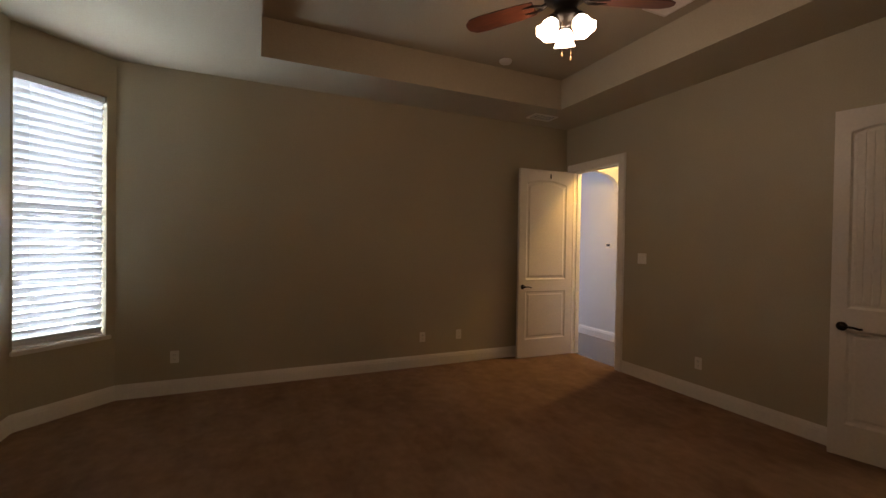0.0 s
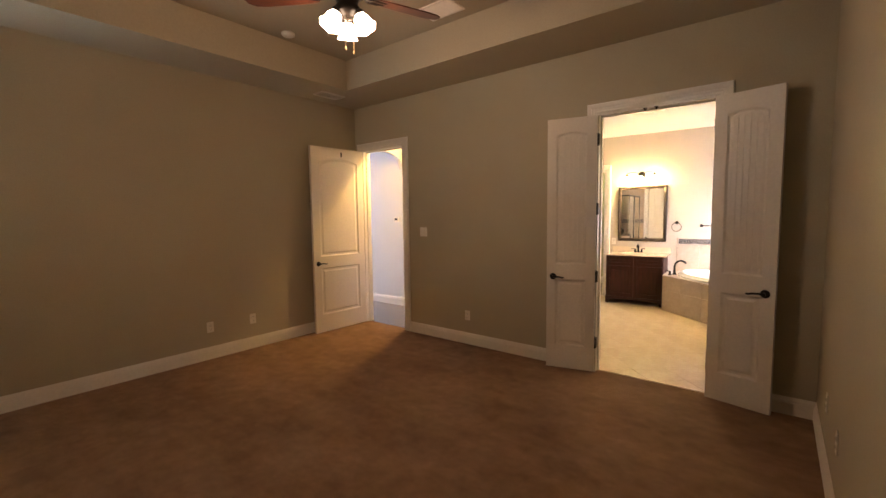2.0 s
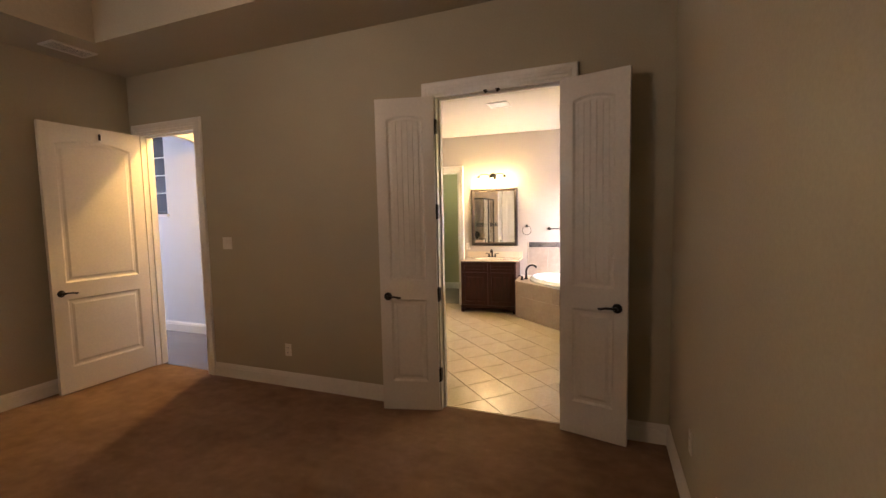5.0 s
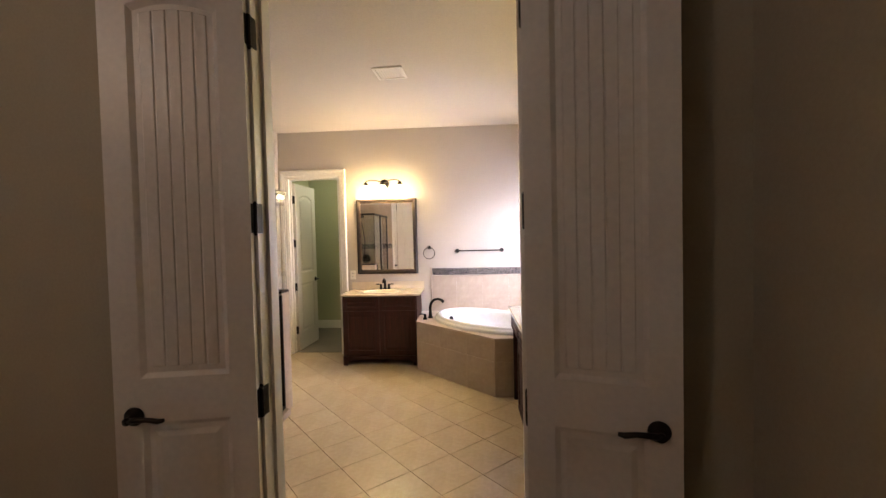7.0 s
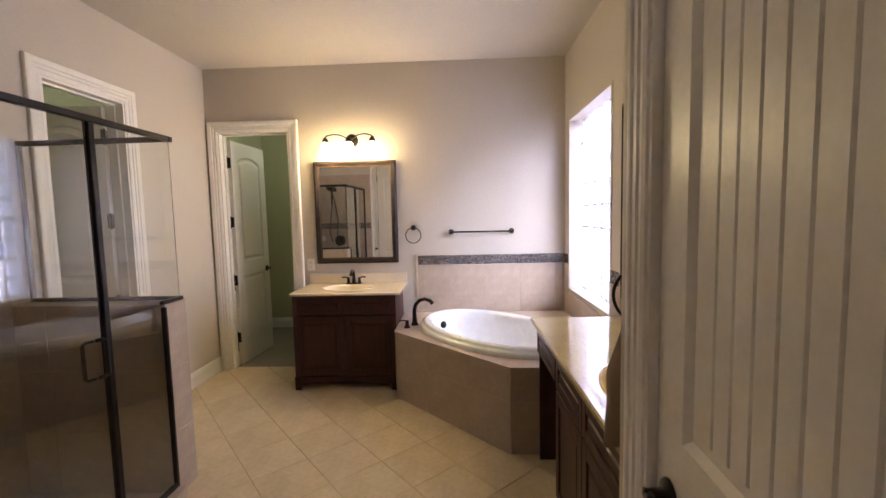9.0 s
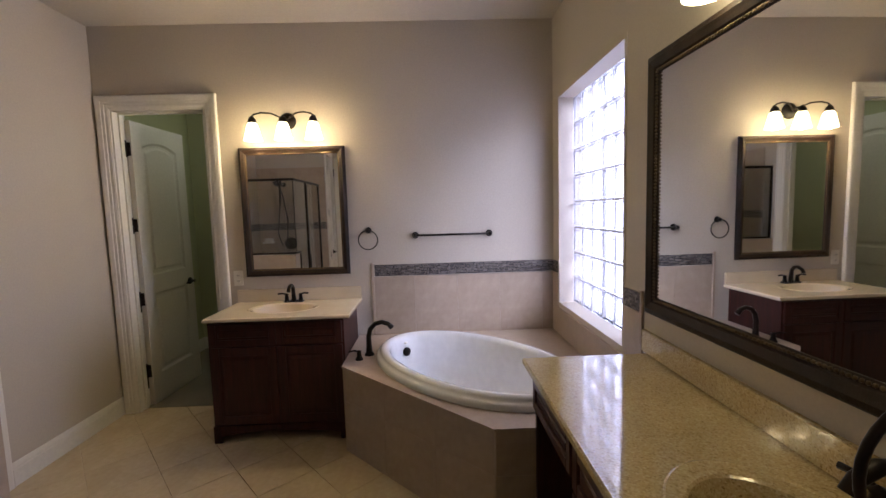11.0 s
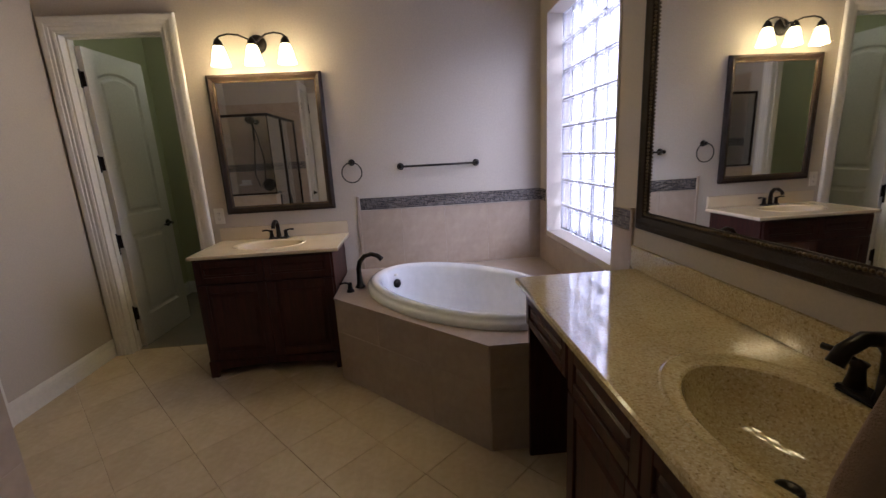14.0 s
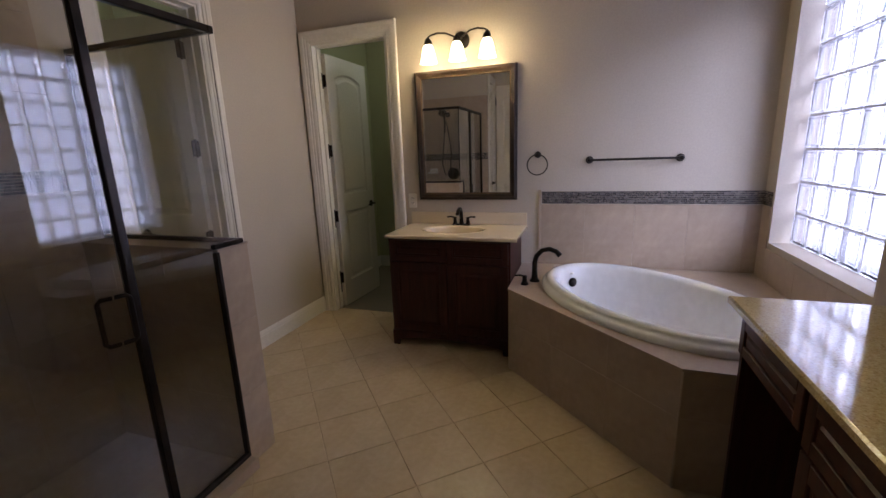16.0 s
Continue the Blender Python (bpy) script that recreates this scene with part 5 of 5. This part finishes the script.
for nm, q in (("side_glass", (GXK - 0.003, GXK + 0.003, SY + 0.003, BLS - 0.02, KZ + 0.022, SHT - 0.029)), ("fixed_glass", (PX + 0.015, KX0 - 0.02, SY - 0.003, SY + 0.003, 0.078, KZ)), ("fixed_glass_upper", (PX + 0.015, GXK - 0.004, SY - 0.003, SY + 0.003, KZ + 0.022, SHT - 0.029))):
    bm = bmesh.new()
    box(bm, *q)
    part(nm, bm, GLASS, enc)
bm = bmesh.new()
box(bm, SX0 + 0.042, PX - 0.02, SY - 0.004, SY + 0.002, 0.066, SHT - 0.034)
dr = part("shower_door", bm, GLASS, enc, "frameless clear glass door")
bm = bmesh.new()
for s in (-1, 1):
    tube(bm, [(PX - 0.06, SY + s * 0.003, 0.98), (PX - 0.06, SY + s * 0.035, 0.98), (PX - 0.06, SY + s * 0.045, 0.97), (PX - 0.06, SY + s * 0.045, 0.83), (PX - 0.06, SY + s * 0.035, 0.82), (PX - 0.06, SY + s * 0.003, 0.82)], 0.008, 10)
bmesh.ops.transform(bm, matrix=Matrix.Translation((PX - 0.06, SY, 0)) @ pose(0, 0, 0, 0, 0, 68) @ Matrix.Translation((-PX + 0.06, -SY, 0)), verts=list(bm.verts))
part("door_handle", smooth_mesh(bm), BRONZE, dr, "dark bronze loop handle")

sh = thing("hand_shower", RS @ pose(SX0 + 0.012, 2.22, 1.93, 0, 0, 270) @ Matrix.Scale(1.25, 4), "dark bronze hand shower on a looped hose", "shower head")
bm = bmesh.new()
lathe(bm, [(0.028, 0), (0.026, 0.008), (0.010, 0.014)], pose(0, 0, 0, -90, 0, 0), 16)
tube(bm, [(0, 0, 0), (0, 0.08, 0.01), (0, 0.13, -0.03)], 0.010, 10)
part("arm", smooth_mesh(bm), BRONZE, sh)
bm = bmesh.new()
tube(bm, [(0, 0.13, -0.20), (0, 0.12, -0.05), (0, 0.13, 0.0), (0, 0.16, 0.02)], [0.010, 0.012, 0.014, 0.02], 10)
lathe(bm, [(0.018, 0.02), (0.045, 0.0), (0.048, -0.012), (0.0, -0.014)], pose(0, 0.175, 0.015, 55, 0, 0), 18, (True, False))
part("hand_piece", smooth_mesh(bm), BRONZE, sh)
bm = bmesh.new()
tube(bm, [(0, 0.13, -0.20), (-0.03, 0.10, -0.35), (-0.06, 0.07, -0.55), (-0.03, 0.05, -0.68), (0.03, 0.05, -0.62), (0.05, 0.06, -0.40), (0.02, 0.10, -0.12), (0.0, 0.12, -0.04)], 0.006, 8)
part("hose", smooth_mesh(bm), BRONZE, sh)
vv = thing("shower_valve", RS @ pose(SX0 + 0.012, 2.16, 1.10, 0, 0, 270), "round dark bronze shower valve with a lever", "shower valve")
bm = bmesh.new()
lathe(bm, [(0.085, 0), (0.083, 0.006), (0.045, 0.014), (0.030, 0.02), (0.026, 0.05), (0.0, 0.055)], pose(0, 0, 0, -90, 0, 0), 28, (True, False))
part("plate", smooth_mesh(bm), BRONZE, vv)
bm = bmesh.new()
tube(bm, [(0, 0.05, 0), (0, 0.055, -0.05), (0, 0.05, -0.08)], [0.009, 0.007, 0.006], 8)
part("lever", smooth_mesh(bm), BRONZE, vv)
ss = thing("soap_shelf", RS @ pose(SX0 + 0.012, 2.46, 1.12, 0, 0, 270), "small pale ceramic soap shelf on the tiles", "soap dish")
part("dish", bbox(-0.075, 0.075, 0, 0.085, -0.012, 0.012, 0.008, 3), PLASTIC, ss)
part("back", bbox(-0.06, 0.06, 0, 0.012, 0.012, 0.06, 0.004), PLASTIC, ss)
# ---- floor pieces ----
TS = 0.328
half = TS / 2 - 0.0012
bm = bmesh.new()
loft(bm, [[(-half, -half, -0.008), (half, -half, -0.008), (half, half, -0.008), (-half, half, -0.008)], [(-half, -half, -0.0015), (half, -half, -0.0015), (half, half, -0.0015), (-half, half, -0.0015)], [(-half + 0.0012, -half + 0.0012, 0), (half - 0.0012, -half + 0.0012, 0), (half - 0.0012, half - 0.0012, 0), (-half + 0.0012, half - 0.0012, 0)]])
floor_tile = mesh_of("tile", bm, FLOOR_TILE)
U0, V0 = 2.18, 0.85


def clip_poly(pts, axis, lim, keep_less):
    out = []
    for p, q in zip(pts, pts[1:] + pts[:1]):
        a, b = (p[axis] <= lim) == keep_less or p[axis] == lim, (q[axis] <= lim) == keep_less or q[axis] == lim
        if a:
            out.append(p)
        if a != b:
            s = (lim - p[axis]) / (q[axis] - p[axis])
            out.append((p[0] + (q[0] - p[0]) * s, p[1] + (q[1] - p[1]) * s))
    return out


X0F, X1F, Y0F, Y1F = 0.075, 4.06, -0.85, 2.69
for i in range(-14, 16):
    for j in range(-14, 16):
        u, v = U0 + (i + 0.5) * TS, V0 + (j + 0.5) * TS
        cx, cy = (u + v) * 0.70711, (u - v) * 0.70711
        if (cx > 2.95 and cy < 0.45) or (cx > 2.9 and cy < -0.1) or (cy < -0.55 and cx < 1.9) or (cy > 2.2 and cx < 1.9) or (cx < 0.8 and cy > 1.75):
            continue
        r = TS * 0.7071
        if cx - r > X0F and cx + r < X1F and cy - r > Y0F and cy + r < Y1F:
            o = new("tile", floor_tile)
            o.parent, o.matrix_basis = bath_floor, pose(cx, cy, 0, 0, 0, 45)
        elif cx + r > X0F and cx - r < X1F and cy + r > Y0F and cy - r < Y1F:
            h = r - 0.003
            pts = [(cx - h, cy), (cx, cy - h), (cx + h, cy), (cx, cy + h)]
            for axis, lim, less in ((0, X0F, False), (0, X1F, True), (1, Y0F, False), (1, Y1F, True)):
                pts = clip_poly(pts, axis, lim, less) if pts else pts
            if len(pts) > 2:
                bm = bmesh.new()
                prism(bm, pts, -0.008, 0)
                part("tile", bm, FLOOR_TILE, bath_floor)
for i in range(8):
    x0 = 0.07 + i * 0.127
    rng = random.Random(i)
    y = 2.96 - rng.random()
    while y < 7.0:
        ln = 0.7 + rng.random() * 0.8
        bm = bmesh.new()
        a, b = max(y, 2.96), y + ln
        if b > a + 0.02:
            box(bm, x0 + 0.001, min(x0 + 0.126, 1.10), a + 0.001, b - 0.001, -0.004, 0.0)
            part("plank", bm, HALL_WOOD, hall_floor)
        y += ln
